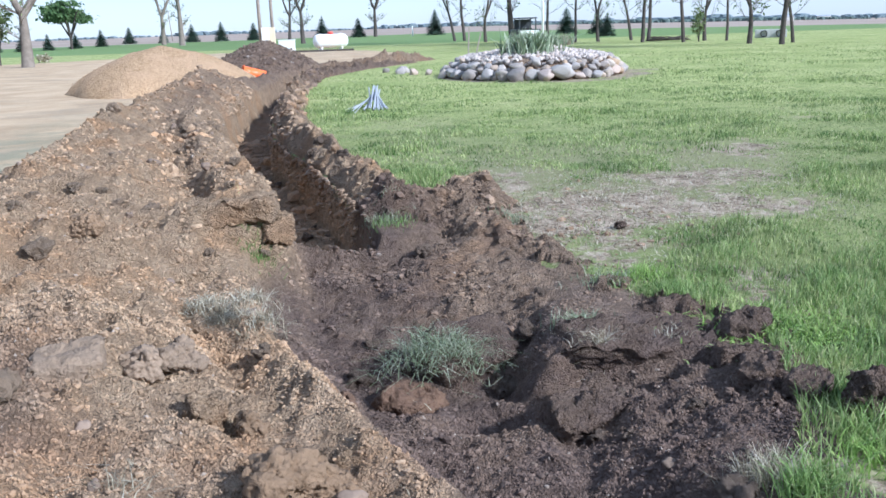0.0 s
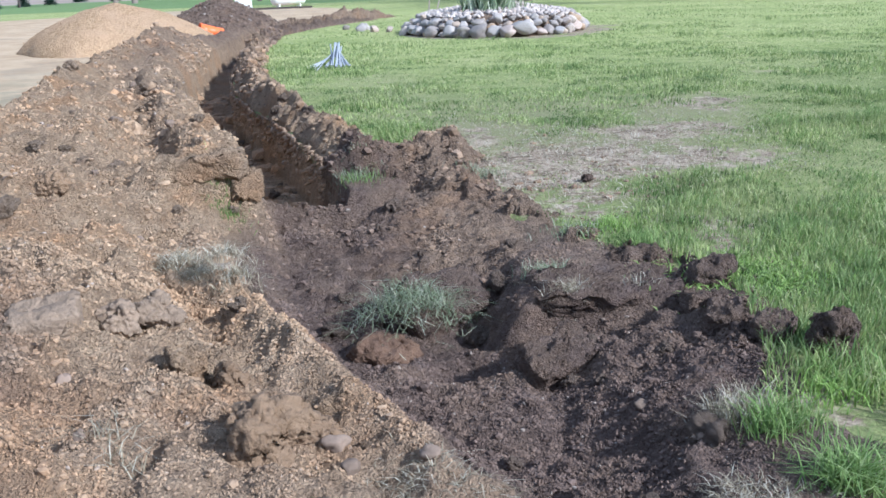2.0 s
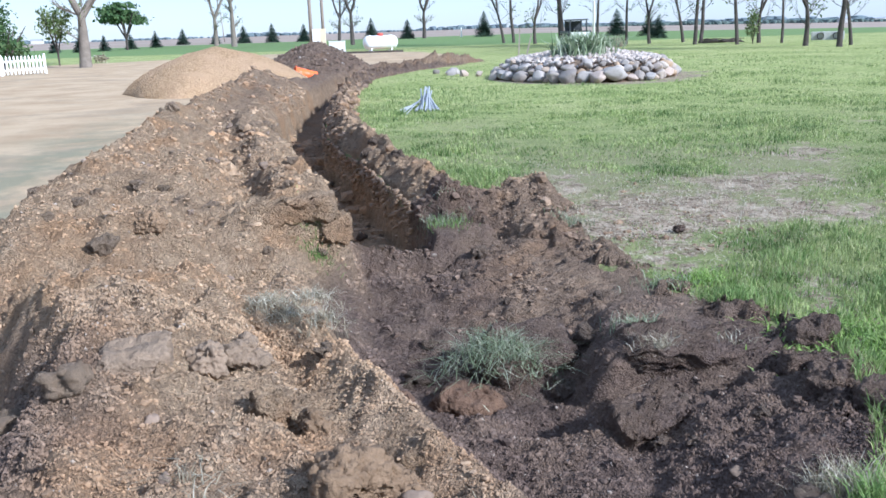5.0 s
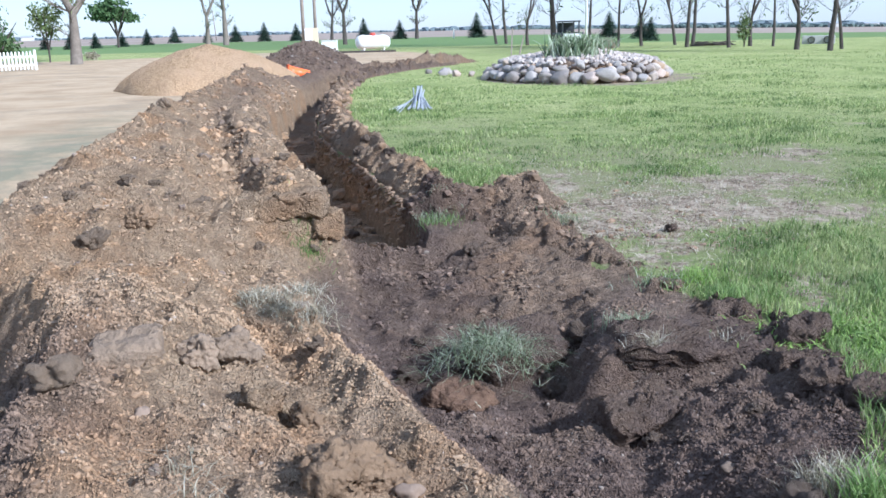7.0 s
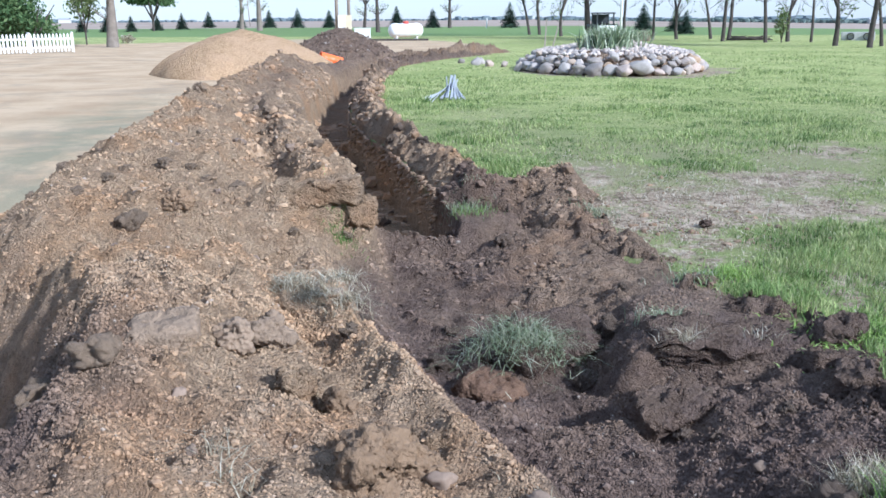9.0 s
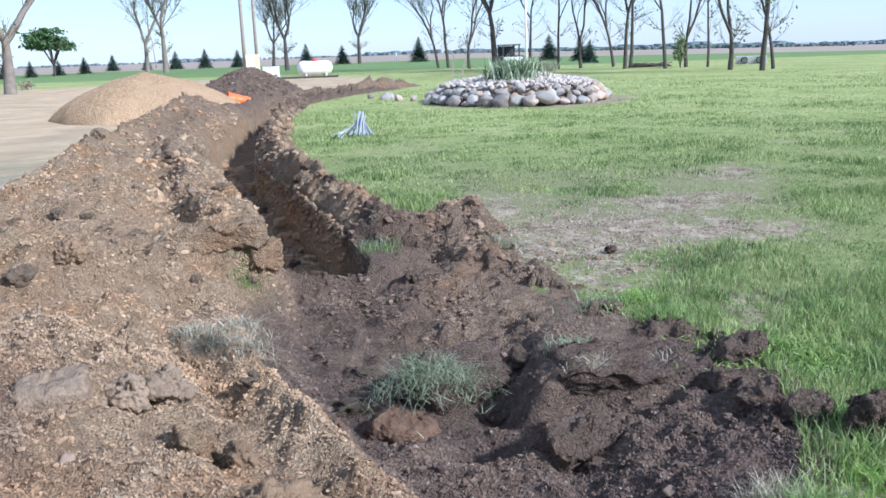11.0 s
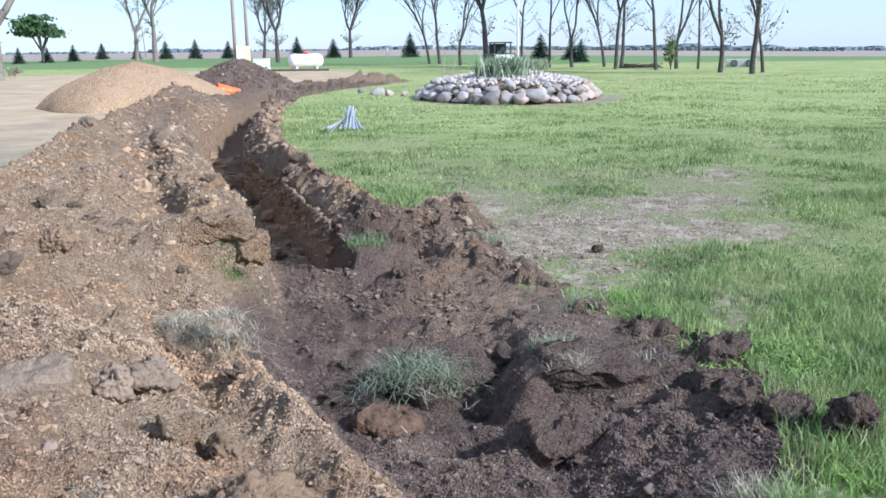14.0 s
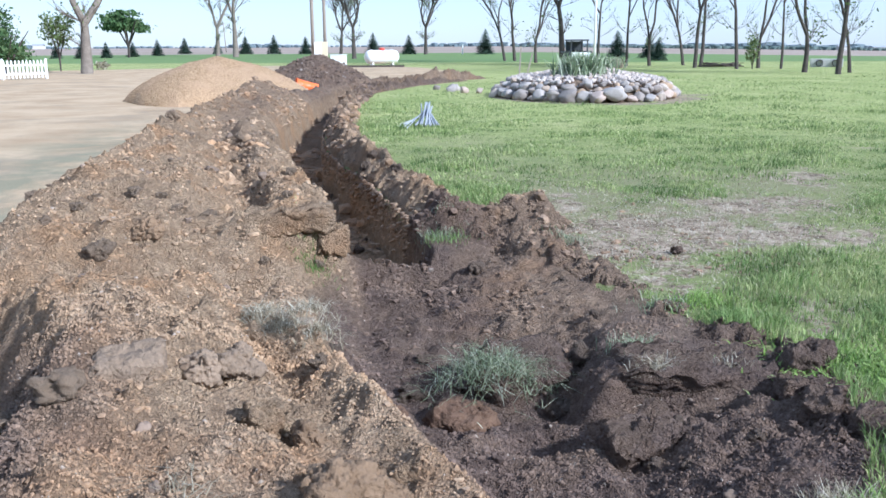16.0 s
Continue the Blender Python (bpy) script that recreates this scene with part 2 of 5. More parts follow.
def value_noise(x, y, scale, seed=0):
    u, v = x * scale + seed * 37.7, y * scale + seed * 91.3
    i, j = np.floor(u).astype(int), np.floor(v).astype(int)
    a, b = u - i, v - j
    a, b = a * a * (3 - 2 * a), b * b * (3 - 2 * b)
    g = lambda p, q: LATTICE[p % 256, q % 256]
    return (g(i, j) * (1 - a) + g(i + 1, j) * a) * (1 - b) + (g(i, j + 1) * (1 - a) + g(i + 1, j + 1) * a) * b - 0.5


def fractal(x, y, scale, octaves=4, gain=0.5, seed=0, ridged=False):
    s, amp = 0, 1.0
    for k in range(octaves):
        n = value_noise(x, y, scale * 2.03 ** k, seed + k * 3)
        if ridged:
            n = 0.5 - 2 * np.abs(n)
        s = s + amp * n
        amp *= gain
    return s


def step(a, b, t):
    k = np.clip((t - a) / (b - a), 0, 1)
    return k * k * (3 - 2 * k)


def along(y, ys, vs):
    return np.interp(y, ys, vs)


# ---- the lie of the land ----
def base_level(x, y):
    """The old surface: level, dipping a hand's breadth or two towards the near end."""
    return -0.20 * (1 - step(4.5, 10.0, y)) - 0.45 * step(-1.5, -2.6, x) * (1 - step(3.8, 5.6, y)) * step(-3.0, 1.5, y) - 0.0165 * np.clip(x - 0.1 * y, 0, 0.55 * np.maximum(y, 0)) * step(70, 170, y) + 0.03 * fractal(x, y, 0.25, 2, seed=5) * step(-2, 3, x + 0 * y)


TRENCH_Y = (6.0, 6.7, 7.3, 8.2, 9.2, 10.8, 12.6, 16.5, 22, 28, 33, 36, 38, 44, 50)
TRENCH_X = (-0.28, -0.41, -0.60, -0.83, -1.10, -1.58, -2.07, -2.55, -3.0, -3.1, -1.9, -0.6, 0.4, 3.0, 6.0)


def trench_x(y):
    return along(y, TRENCH_Y, TRENCH_X)


PIT_Y = (1.0, 1.6, 2.4, 3.0, 3.5, 4.15, 4.5, 4.85, 5.3, 5.7, 6.1, 6.5, 7.2, 7.7)
PIT_LT = (0.70, 0.60, 0.42, 0.08, -0.17, -0.50, -0.60, -0.72, -0.87, -0.92, -0.68, -0.74, -0.92, -1.05)
PIT_LB = (0.90, 0.80, 0.66, 0.45, 0.22, -0.06, -0.20, -0.32, -0.44, -0.52, -0.56, -0.64, -0.80, -0.92)
PIT_RB = (1.00, 0.90, 0.78, 0.80, 0.80, 0.72, 0.40, 0.14, 0.00, -0.12, -0.20, -0.25, -0.40, -0.50)
PIT_RT = (1.20, 1.20, 1.26, 1.55, 1.76, 1.90, 1.92, 1.60, 1.36, 1.24, 1.10, 0.92, 0.60, 0.20)
PIT_Z = (-0.28, -0.30, -0.36, -0.43, -0.50, -0.55, -0.54, -0.52, -0.49, -0.46, -0.43, -0.43, -0.48, -0.52)

CREST_Y = (-0.6, 1.5, 2.5, 3.4, 4.1, 5.1, 6.25, 7.0, 8.6, 12.0, 13.3, 16.0, 19.3, 23.0, 28.0, 32.0, 35.0, 37.5, 39.0, 40.0)
CREST_X = (-1.2, -1.25, -1.3, -1.5, -1.85, -2.5, -2.86, -2.92, -3.07, -3.5, -3.62, -3.8, -4.0, -3.95, -3.8, -2.7, -1.3, -0.2, 0.9, 1.6)
CREST_H = (0.0, 0.12, 0.24, 0.30, 0.36, 0.42, 0.47, 0.49, 0.43, 0.44, 0.47, 0.51, 0.60, 0.20, 0.14, 0.20, 0.24, 0.40, 0.28, 0.0)
CREST_L = (0.6, 0.55, 0.5, 0.55, 0.6, 0.75, 0.85, 0.85, 0.8, 0.75, 0.75, 0.8, 0.9, 0.8, 0.6, 0.6, 0.7, 0.8, 0.7, 0.6)


def cut_depth(x, y):
    """Level of the dug-out surface, and how much it is dug."""
    b = base_level(x, y)
    wob = 0.05 * fractal(x, y, 2.2, 3, seed=11)
    # trench with near-vertical walls
    d = x - trench_x(y) + wob
    wall = step(-0.42, -0.30, d) * (1 - step(0.27, 0.345, d)) * step(6.4, 7.3, y) * (1 - step(35, 36.5, y))
    tz = -0.53 + 0.10 * fractal(x, y, 1.7, 3, seed=2)
    z = b * (1 - wall) + np.minimum(tz, b) * wall
    # open pit at the near end
    lt, lb, rb, rt, fz = (along(y, PIT_Y, q) for q in (PIT_LT, PIT_LB, PIT_RB, PIT_RT, PIT_Z))
    xx = x + wob * 1.4
    left = np.clip((xx - lt) / np.maximum(lb - lt, 0.02), 0, 1)
    right = np.clip((rt - xx) / np.maximum(rt - rb, 0.02), 0, 1)
    k = np.minimum(left ** 0.6, right ** 1.1)
    pz = b + (fz - b) * k + k * (0.09 * fractal(x, y, 1.5, 3, seed=8) + 0.07 * fractal(x, y, 2.6, 3, 0.6, seed=18, ridged=True))
    # the sod ledge: turf undercut along a broken line
    yl = 4.18 + 0.14 * (x - 1.2) * -1 + 0.10 * fractal(x, y * 0, 2.0, 3, seed=4)
    pz = pz + 0.27 * step(yl - 0.02, yl + 0.06, y) * (1 - step(4.4, 5.5, y)) * step(0.60, 1.0, x) * (1 - step(1.55, 1.9, x))
    # closed at the near end; at the far end a turf-topped corner stands between trench and pit
    corner = 6.62 + 0.80 * np.clip(x + 0.15, 0, 1.2) + 2.2 * wob
    inside = step(2.02, 2.38, y + 0.25 * np.clip(x - 0.4, 0, 0.8) + wob) * (1 - step(-0.14, 0.10, y - corner))
    pz = b + (pz - b) * inside
    z = np.minimum(z, pz)
    return z, np.maximum(b - z, 0), b


def spoil_height(x, y):
    """Loose earth thrown up: the long bank on one side, and the low berm on the lawn side."""
    cx, ch, cl = (along(y, CREST_Y, q) for q in (CREST_X, CREST_H, CREST_L))
    cx = cx + 0.18 * fractal(x * 0, y, 0.9, 3, seed=3)
    edge = np.where(y < 7.4, along(y, PIT_Y, PIT_LT), trench_x(y) - 0.36)
    wr = np.maximum(edge + 0.05 - cx, 0.3)
    d = x - cx
    s = np.where(d < 0, -d / cl, d / wr)
    prof = np.clip(1 - s, 0, 1.2)
    h = ch * np.where(d < 0, prof ** 1.15, 0.5 * prof + 0.5 * prof ** 2)
    bend = 0.10 * fractal(x, y, 1.4, 2, seed=52)
    bench = along(y, (6, 7.2, 8.5), (0.24, 0.20, 0.12)) * step(-0.72, -0.42, x - edge + bend) * (1 - step(-0.20, 0.0, x - edge)) * step(5.92, 6.04, y + bend) * (1 - step(14, 24, y))
    gully = -0.07 * np.exp(-((x - edge + 0.86 + bend) / 0.26) ** 2) * step(6.1, 6.8, y) * (1 - step(12, 18, y))
    lip = 0.09 * np.exp(-((x - edge + 0.16) / 0.14) ** 2) * (1 - step(5.6, 6.2, y)) * step(2.0, 3.0, y)
    fold = 5.45 + 0.42 * (x + 1.3) + 0.25 * fractal(x, y, 1.0, 2, seed=44)
    pocket = -0.17 * np.exp(-((x + 0.64) / 0.055) ** 2 - ((y - 3.24) / 0.06) ** 2)
    hollow = pocket + (-0.16 * np.exp(-((y - fold) / 0.26) ** 2) + 0.13 * np.exp(-((y - fold + 0.55) / 0.30) ** 2) + 0.12 * np.exp(-((y - fold - 0.55) / 0.3) ** 2)) * step(-2.7, -2.1, x) * (1 - step(-1.1, -0.75, x))
    h = h + (bench + gully + lip + hollow) * (s < 1.0)
    # folds and slumps on the side that faces the trench
    h = h + np.where(d > 0, 0.13 * fractal(x, y, 1.5, 3, 0.55, seed=71, ridged=True) * step(0.05, 0.35, s) * (1 - step(0.75, 1.0, s)) * (1 - step(9, 13, y)) * step(3.3, 4.2, y), 0) * (h > 0.003)
    lump = fractal(x, y, 0.95, 4, 0.5, seed=1, ridged=True)
    h = np.where(h > 0.003, h + (0.115 * lump + 0.10 * fractal(x, y, 2.7, 3, 0.6, seed=14, ridged=True) + 0.03) * np.clip(h / 0.2, 0, 1), 0)
    bank = np.where(s < 1.0, np.maximum(h, 0), 0)
    # berm
    rt = np.where(y < 7.3, along(y, PIT_Y, PIT_RT), trench_x(y) + 0.34)
    amp = along(y, (2.4, 3.2, 4.4, 5.5, 6.6, 7.4, 9, 13, 18, 25, 34, 38, 47), (0, 0.015, 0.03, 0.02, 0.025, 0.10, 0.13, 0.15, 0.16, 0.16, 0.16, 0, 0))
    off = np.where(y < 7.3, -0.02, 0.27)
    berm = amp * np.exp(-(((x - rt - off) / np.where(y < 7.3, 0.26, 0.20)) ** 2))
    berm = berm + 0.13 * np.exp(-((x - 0.66) / 0.26) ** 2 - ((y - 7.6) / 0.45) ** 2) + 0.08 * np.exp(-((x - 0.2) / 0.4) ** 2 - ((y - 7.45) / 0.25) ** 2)
    berm = berm * (1 + 1.5 * fractal(x, y, 2.3, 4, 0.65, seed=21, ridged=True)) - 0.02
    return bank, np.maximum(berm, 0), cx


def fine(x, y, dug=0.0):
    return (1 - 0.5 * step(0.08, 0.25, dug)) * fine_relief(x, y)


def fine_relief(x, y):
    return 0.060 * fractal(x, y, 3.4, 4, 0.66, seed=31, ridged=True) + 0.030 * fractal(x, y, 17, 3, 0.65, seed=33) + 0.05 * np.maximum(fractal(x, y, 6.5, 2, 0.5, seed=35) - 0.12, 0)


def land(x, y):
    """The top surface for setting things down."""
    x, y = np.asarray(x, float), np.asarray(y, float)
    z, dug, b = cut_depth(x, y)
    bank, berm, _ = spoil_height(x, y)
    sp = np.maximum(bank, berm) * (dug < 0.12)
    soil = np.clip((dug + sp) * 12, 0, 1)
    return z + sp + soil * fine(x, y, dug)


def axis(lo, hi, s, ends, growth=1.07):
    core = list(np.arange(lo, hi, s))
    up, d = [core[-1]], s
    while up[-1] < ends[1]:
        d *= growth
        up.append(up[-1] + d)
    dn, d = [core[0]], s
    while dn[-1] > ends[0]:
        d *= growth
        dn.append(dn[-1] - d)
    return np.array(dn[:0:-1] + core + up[1:])


gx = axis(-3.4, 2.1, 0.022, (-4200, 4200), 1.12)
gy_near = np.arange(1.9, 7.4, 0.022)
gy = list(gy_near)
d = 0.020
while gy[-1] < 4500:
    d = min(d * 1.014, 0.20) if gy[-1] < 46 else d * 1.09
    gy.append(gy[-1] + d)
dn, d = [gy[0]], 0.020
while dn[-1] > -400:
    d *= 1.03 if dn[-1] > -1.2 else 1.12
    dn.append(dn[-1] - d)
gy = np.array(dn[:0:-1] + gy)
GX, GY = np.meshgrid(gx, gy)
Z, DUG, BASE = cut_depth(GX, GY)
BANK, BERM, CX = spoil_height(GX, GY)
clear = DUG < 0.12
BANK, BERM = BANK * clear, BERM * clear
SOILED = np.clip(np.maximum(DUG, np.maximum(BANK, BERM)) * 14, 0, 1)
FINE = fine(GX, GY, DUG)
worked = (GX > along(GY, CREST_Y, CREST_X)) & (GX < along(GY, PIT_Y, PIT_RT) + 0.55 * (1 - step(2.3, 2.9, GY)) + 0.3 * fractal(GX, GY, 2.5, 3, seed=48)) & (GY < 7.7) & (GY > 0.35 + 0.5 * fractal(GX, GY, 1.2, 3, seed=47))
SOILED = np.maximum(SOILED, worked)
nx, ny = len(gx), len(gy)


def masks(x, y, soiled):
    drive = step(0.6, -0.6, x - np.where(y < 30, trench_x(y) - 0.2, along(y, (30, 44, 50, 62, 70), (-3, 0.5, 1.0, -2.0, -9.0)))) * 1.0
    far = along(x, (-400, -60, -22, -13, -5, 5), (36, 40, 60, 70, 66, 60))
    drive = drive * step(0.8, -0.8, y - far)
    field = step(-6, 6, y - 185 - 0.05 * x)
    return drive, field


def bareness(x, y):
    """Worn patches of the lawn, and the soil apron round the flower bed."""
    b = 0
    for cx, cy, sx, sy, w in ((1.6, 7.1, 0.9, 0.85, 0.9), (1.2, 6.7, 0.45, 0.5, 0.7), (1.55, 5.95, 0.35, 0.4, 0.6), (3.3, 7.0, 0.5, 0.35, 0.5), (2.45, 7.2, 0.7, 0.45, 0.75), (2.9, 8.2, 0.8, 0.7, 0.75), (2.1, 4.9, 0.22, 0.3, 0.6), (3.9, 9.8, 0.6, 0.7, 0.7), (2.3, 5.4, 0.3, 0.25, 0.6), (1.30, 2.15, 0.45, 0.30, 1.0), (1.75, 2.0, 0.35, 0.35, 0.7), (1.75, 2.75, 0.16, 0.25, 0.8), (0.6, 1.8, 0.7, 0.35, 1.0), (1.0, 8.6, 0.5, 0.9, 0.5), (6.1, 12.5, 1.2, 0.5, 0.35)):
        b = b + w * np.exp(-((x - cx) / sx) ** 2 - ((y - cy) / sy) ** 2)
    return np.clip(b * 1.3, 0, 1) + 1.0 * (np.hypot((x - 4.3) / 3.1, (y - 26.1) / 4.3) < 1)


def parched(x, y):
    """Where the lawn is thin and yellow: round the worn patches and along the trench."""
    return 0.9 * np.exp(-((x - 1.6) / 1.6) ** 2 - ((y - 8.6) / 2.2) ** 2) + 0.6 * np.exp(-((x - 3.4) / 1.4) ** 2 - ((y - 9.3) / 1.8) ** 2) + 0.5 * np.exp(-((x - 0.3) / 1.0) ** 2 - ((y - 12.5) / 2.5) ** 2)


DRIVE, FIELD = masks(GX, GY, SOILED)
BARE = bareness(GX, GY)
PARCHED = parched(GX, GY)


def moist_shade_at(x, y, dug, berm):
    """0 dry tan clay, 1 dark and freshly turned; shade of the drive-side flank is painted in too."""
    edge = np.where(y < 7.4, along(y, PIT_Y, PIT_LT), trench_x(y) - 0.36)
    # darker towards the near end; drive-side flank mixes damp soil and painted shade
    m = -0.12 + 0.36 * (1 - step(2.6, 4.0, y)) + 0.45 * step(0.0, -0.35, x - along(y, CREST_Y, CREST_X)) * (1 - 0.6 * step(4.4, 6.5, y))
    m = m + (1 - 0.34 * step(4.6, 5.6, y) * step(0.0, 0.6, x)) * step(-0.16, 0.14, x - along(y, PIT_Y, PIT_LT)) * (y < 7.6) * step(2.1, 2.45, y) + (dug > 0.3) * np.where(y < 6.7, 0.35, np.where(dug > 0.46, 0.25, 0.0)) - 0.25 * (y > 7) * (dug > 0.05) * (dug < 0.46) + (berm > 0.02) * 0.3 * step(7.6, 8.4, y)
    m = m + 0.28 * np.exp(-((x - edge + 0.6) / 0.32) ** 2) * step(6.1, 6.6, y) + 0.25 * step(9, 16, y) + 0.4 * step(20, 26, y)
    # near left flank: its shade painted in on top of the damp tone
    m = m + 0.5 * step(-1.0, -1.5, x) * (1 - step(3.3, 4.6, y))
    return np.clip(m, 0, 1)


MOIST_SHADE = moist_shade_at(GX, GY, DUG, BERM)


def grid_faces(keep=None):
    idx = np.arange(nx * ny).reshape(ny, nx)
    q = np.stack([idx[:-1, :-1], idx[:-1, 1:], idx[1:, 1:], idx[1:, :-1]], -1)
    return q[keep] if keep is not None else q.reshape(-1, 4)


def add_attr(me, **kw):
    for k, v in kw.items():
        a = me.attributes.new(k, "FLOAT", "POINT")
        a.data.foreach_set("value", np.ascontiguousarray(v.ravel(), dtype=np.float32))


def sheet(name, Zs, keep, mats, **kw):
    F = grid_faces(keep).reshape(-1, 4)
    used, inv = np.unique(F, return_inverse=True)
    V = np.stack([GX.ravel(), GY.ravel(), Zs.ravel()], -1)[used]
    me = mesh_np(name, V, inv.reshape(-1, 4), mats, True)
    add_attr(me, **{k: v.ravel()[used] for k, v in kw.items()})
    return new(name, me)


dug_soil = np.clip(DUG * 14, 0, 1)
ground = sheet("ground", Z + FINE * dug_soil + 0.012 * fractal(GX, GY, 3.0, 3, seed=40) * (GX > -1) * (1 - dug_soil), None, [GROUND], soil=np.maximum(dug_soil, SOILED), moist_shade=MOIST_SHADE, drive=DRIVE, field=FIELD, bare=BARE, parched=PARCHED, weedy=0.8 * np.exp(-((GX - CX + 1.5) / 1.1) ** 2) * step(3, 6, GY) * (1 - step(13, 20, GY)), close=1 - step(8, 20, GY), verge=step(74, 84, GY + 0.15 * GX))
tagged(ground, "flat mown lawn, packed sandy drive and an open dug trench", "ground", kind="structure")


def any_corner(a):
    return a[:-1, :-1] | a[:-1, 1:] | a[1:, 1:] | a[1:, :-1]


for nm, H, lab in (("spoil_bank", BANK, "long heaped bank of loose tan clay soil beside the trench"), ("soil_berm", BERM, "low crumbly berm of dark soil along the lawn edge")):
    on = H > 0.015
    zs = np.where(on, Z + H + FINE, Z - 0.03)
    ob = sheet(nm, zs, any_corner(on), [SOIL], moist_shade=MOIST_SHADE)
    tagged(ob, lab, "soil heap")
spoil_bank, soil_berm = bpy.data.objects["spoil_bank"], bpy.data.objects["soil_berm"]


# ---- shared shapes ----
def rock_mesh(name, seed, sub=2, squash=(1, 0.85, 0.7), rough=0.22, mat=None, scale=1.0, facet=False):
    bm = bmesh.new()
    bmesh.ops.create_icosphere(bm, subdivisions=sub, radius=1)
    o = Vector((seed * 7.3, seed * 3.1, seed * 5.7))
    for v in bm.verts:
        n = v.co.normalized()
        k = 1 + rough * noise.noise(n * 1.1 + o) * 1.6 + rough * 0.5 * noise.noise(n * 2.7 + o)
        v.co = Vector((n.x * squash[0], n.y * squash[1], n.z * squash[2])) * k * scale
    me = bpy.data.meshes.new(name)
    bm.to_mesh(me)
    bm.free()
    if mat:
        me.materials.append(mat)
    if not facet:
        me.polygons.foreach_set("use_smooth", [True] * len(me.polygons))
    return me


def ground_z(x, y):
    return float(land(np.array([x]), np.array([y]))[0])


def scatter_mesh(name, base_V, base_F, P, R, S, mat, tilt=None):
    """One joined mesh of many copies of a small shape: places P, turns R (angle), sizes S (n, 3)."""
    n, k = len(P), len(base_V)
    c, s = np.cos(R)[:, None], np.sin(R)[:, None]
    V = base_V[None] * S[:, None, :]
    X = V[:, :, 0] * c - V[:, :, 1] * s
    Y = V[:, :, 0] * s + V[:, :, 1] * c
    V = np.stack([X, Y, V[:, :, 2]], -1) + P[:, None, :]
    F = (base_F[None] + (np.arange(n) * k)[:, None, None]).reshape(-1, base_F.shape[1])
    return mesh_np(name, V.reshape(-1, 3), F, [mat])


def grain_arrays(seed):
    """An uneven eight-sided grain, for the finest crumbs."""
    g = np.random.default_rng(seed)
    V = np.array([(1, 0, 0), (-1, 0, 0), (0, 1, 0), (0, -1, 0), (0, 0, 1), (0, 0, -1)], float) * g.uniform(0.7, 1.2, (6, 1)) + g.normal(0, 0.16, (6, 3))
    F = np.array([(0, 2, 4), (2, 1, 4), (1, 3, 4), (3, 0, 4), (2, 0, 5), (1, 2, 5), (3, 1, 5), (0, 3, 5)])
    return V, F


def lump_arrays(seed, sub):
    me = rock_mesh("tmp", seed, sub, (1, 0.85, 0.75), 0.35)
    V = np.array([v.co[:] for v in me.vertices])
    F = np.array([p.vertices[:] for p in me.polygons])
    bpy.data.meshes.remove(me)
    return V, F


# ---- gravel pile and earth mound ----
def heap(name, label, mat, cx, cy, rx, ry, h, seed, n=90, sharp=1.0, lumps=0.05, dent=None, crown=0.8):
    u = np.linspace(-1.25, 1.25, n)
    X, Y = np.meshgrid(u, u)
    r = np.hypot(X, Y) * (1 + 0.16 * fractal(X, Y, 1.3, 2, seed=seed))
    z = h * np.clip(1.04 - r, 0, None) ** sharp
    z = h * (1 - np.exp(-crown * z / h)) / (1 - math.exp(-crown))
    if dent:
        z = z - dent[2] * np.exp(-((X - dent[0]) / 0.30) ** 2 - ((Y - dent[1]) / 0.35) ** 2) * np.clip(z * 3, 0, 1)
    on = np.clip(z / 0.15, 0, 1)
    z = z + on * lumps * fractal(X * rx, Y * ry, 1.4, 5, 0.6, seed=seed + 5, ridged=True)
    z = np.where(r < 1.05, np.maximum(z, -0.02), -0.12)
    V = np.stack([X * rx, Y * ry, z], -1).reshape(-1, 3)
    idx = np.arange(n * n).reshape(n, n)
    F = np.stack([idx[:-1, :-1], idx[:-1, 1:], idx[1:, 1:], idx[1:, :-1]], -1)
    keep = (r < 1.12)
    keep = (keep[:-1, :-1] & keep[:-1, 1:] & keep[1:, 1:] & keep[1:, :-1])
    me = mesh_np(name, V, F[keep], [mat], True)
    add_attr(me, moist_shade=np.full(len(V), 0.8))
    ob = new(name, me)
    ob.location = (cx, cy, 0)
    return tagged(ob, label, "heap"), (V + np.array([cx, cy, 0]))[(r < 0.98).ravel()]


def gravel_material():
    m, nt, b = material("pit_gravel", 0.95, 0, 0.15)
    v = nt.nodes.new("ShaderNodeTexVoronoi")
    v.inputs["Scale"].default_value = 34.0
    nt.links.new(nt.nodes.new("ShaderNodeTexCoord").outputs["Object"], v.inputs["Vector"])
    h = nt.nodes.new("ShaderNodeSeparateColor")
    nt.links.new(v.outputs["Color"], h.inputs[0])
    c = ramp(nt, h.outputs[0], [(0.0, (0.31, 0.195, 0.105)), (0.5, (0.46, 0.305, 0.172)), (1.0, (0.57, 0.405, 0.245))])
    c = mix(nt, ramp(nt, tex_noise(nt, 0.9, 5), [(0.45, (0, 0, 0)), (0.62, (0.7, 0.7, 0.7))]), c, (0.53, 0.36, 0.225))
    nt.links.new(c, b.inputs["Base Color"])
    bump(nt, b, calc(nt, "ADD", v.outputs["Distance"], tex_noise(nt, 9.0)), 0.8, 0.05)
    return m


GRAVEL = gravel_material()
gravel_pile, gv = heap("gravel_pile", "broad pile of tan sandy pit gravel on the drive", GRAVEL, -6.45, 25.6, 2.4, 3.2, 1.14, 3, 120, 0.95, 0.035, (0.30, -0.55, 0.12), 1.7)
dirt_mound, dv = heap("dirt_mound", "dark brown mound of lumpy earth beyond the gravel", SOIL, -4.85, 33.6, 2.2, 2.0, 1.08, 9, 90, 1.0, 0.10)

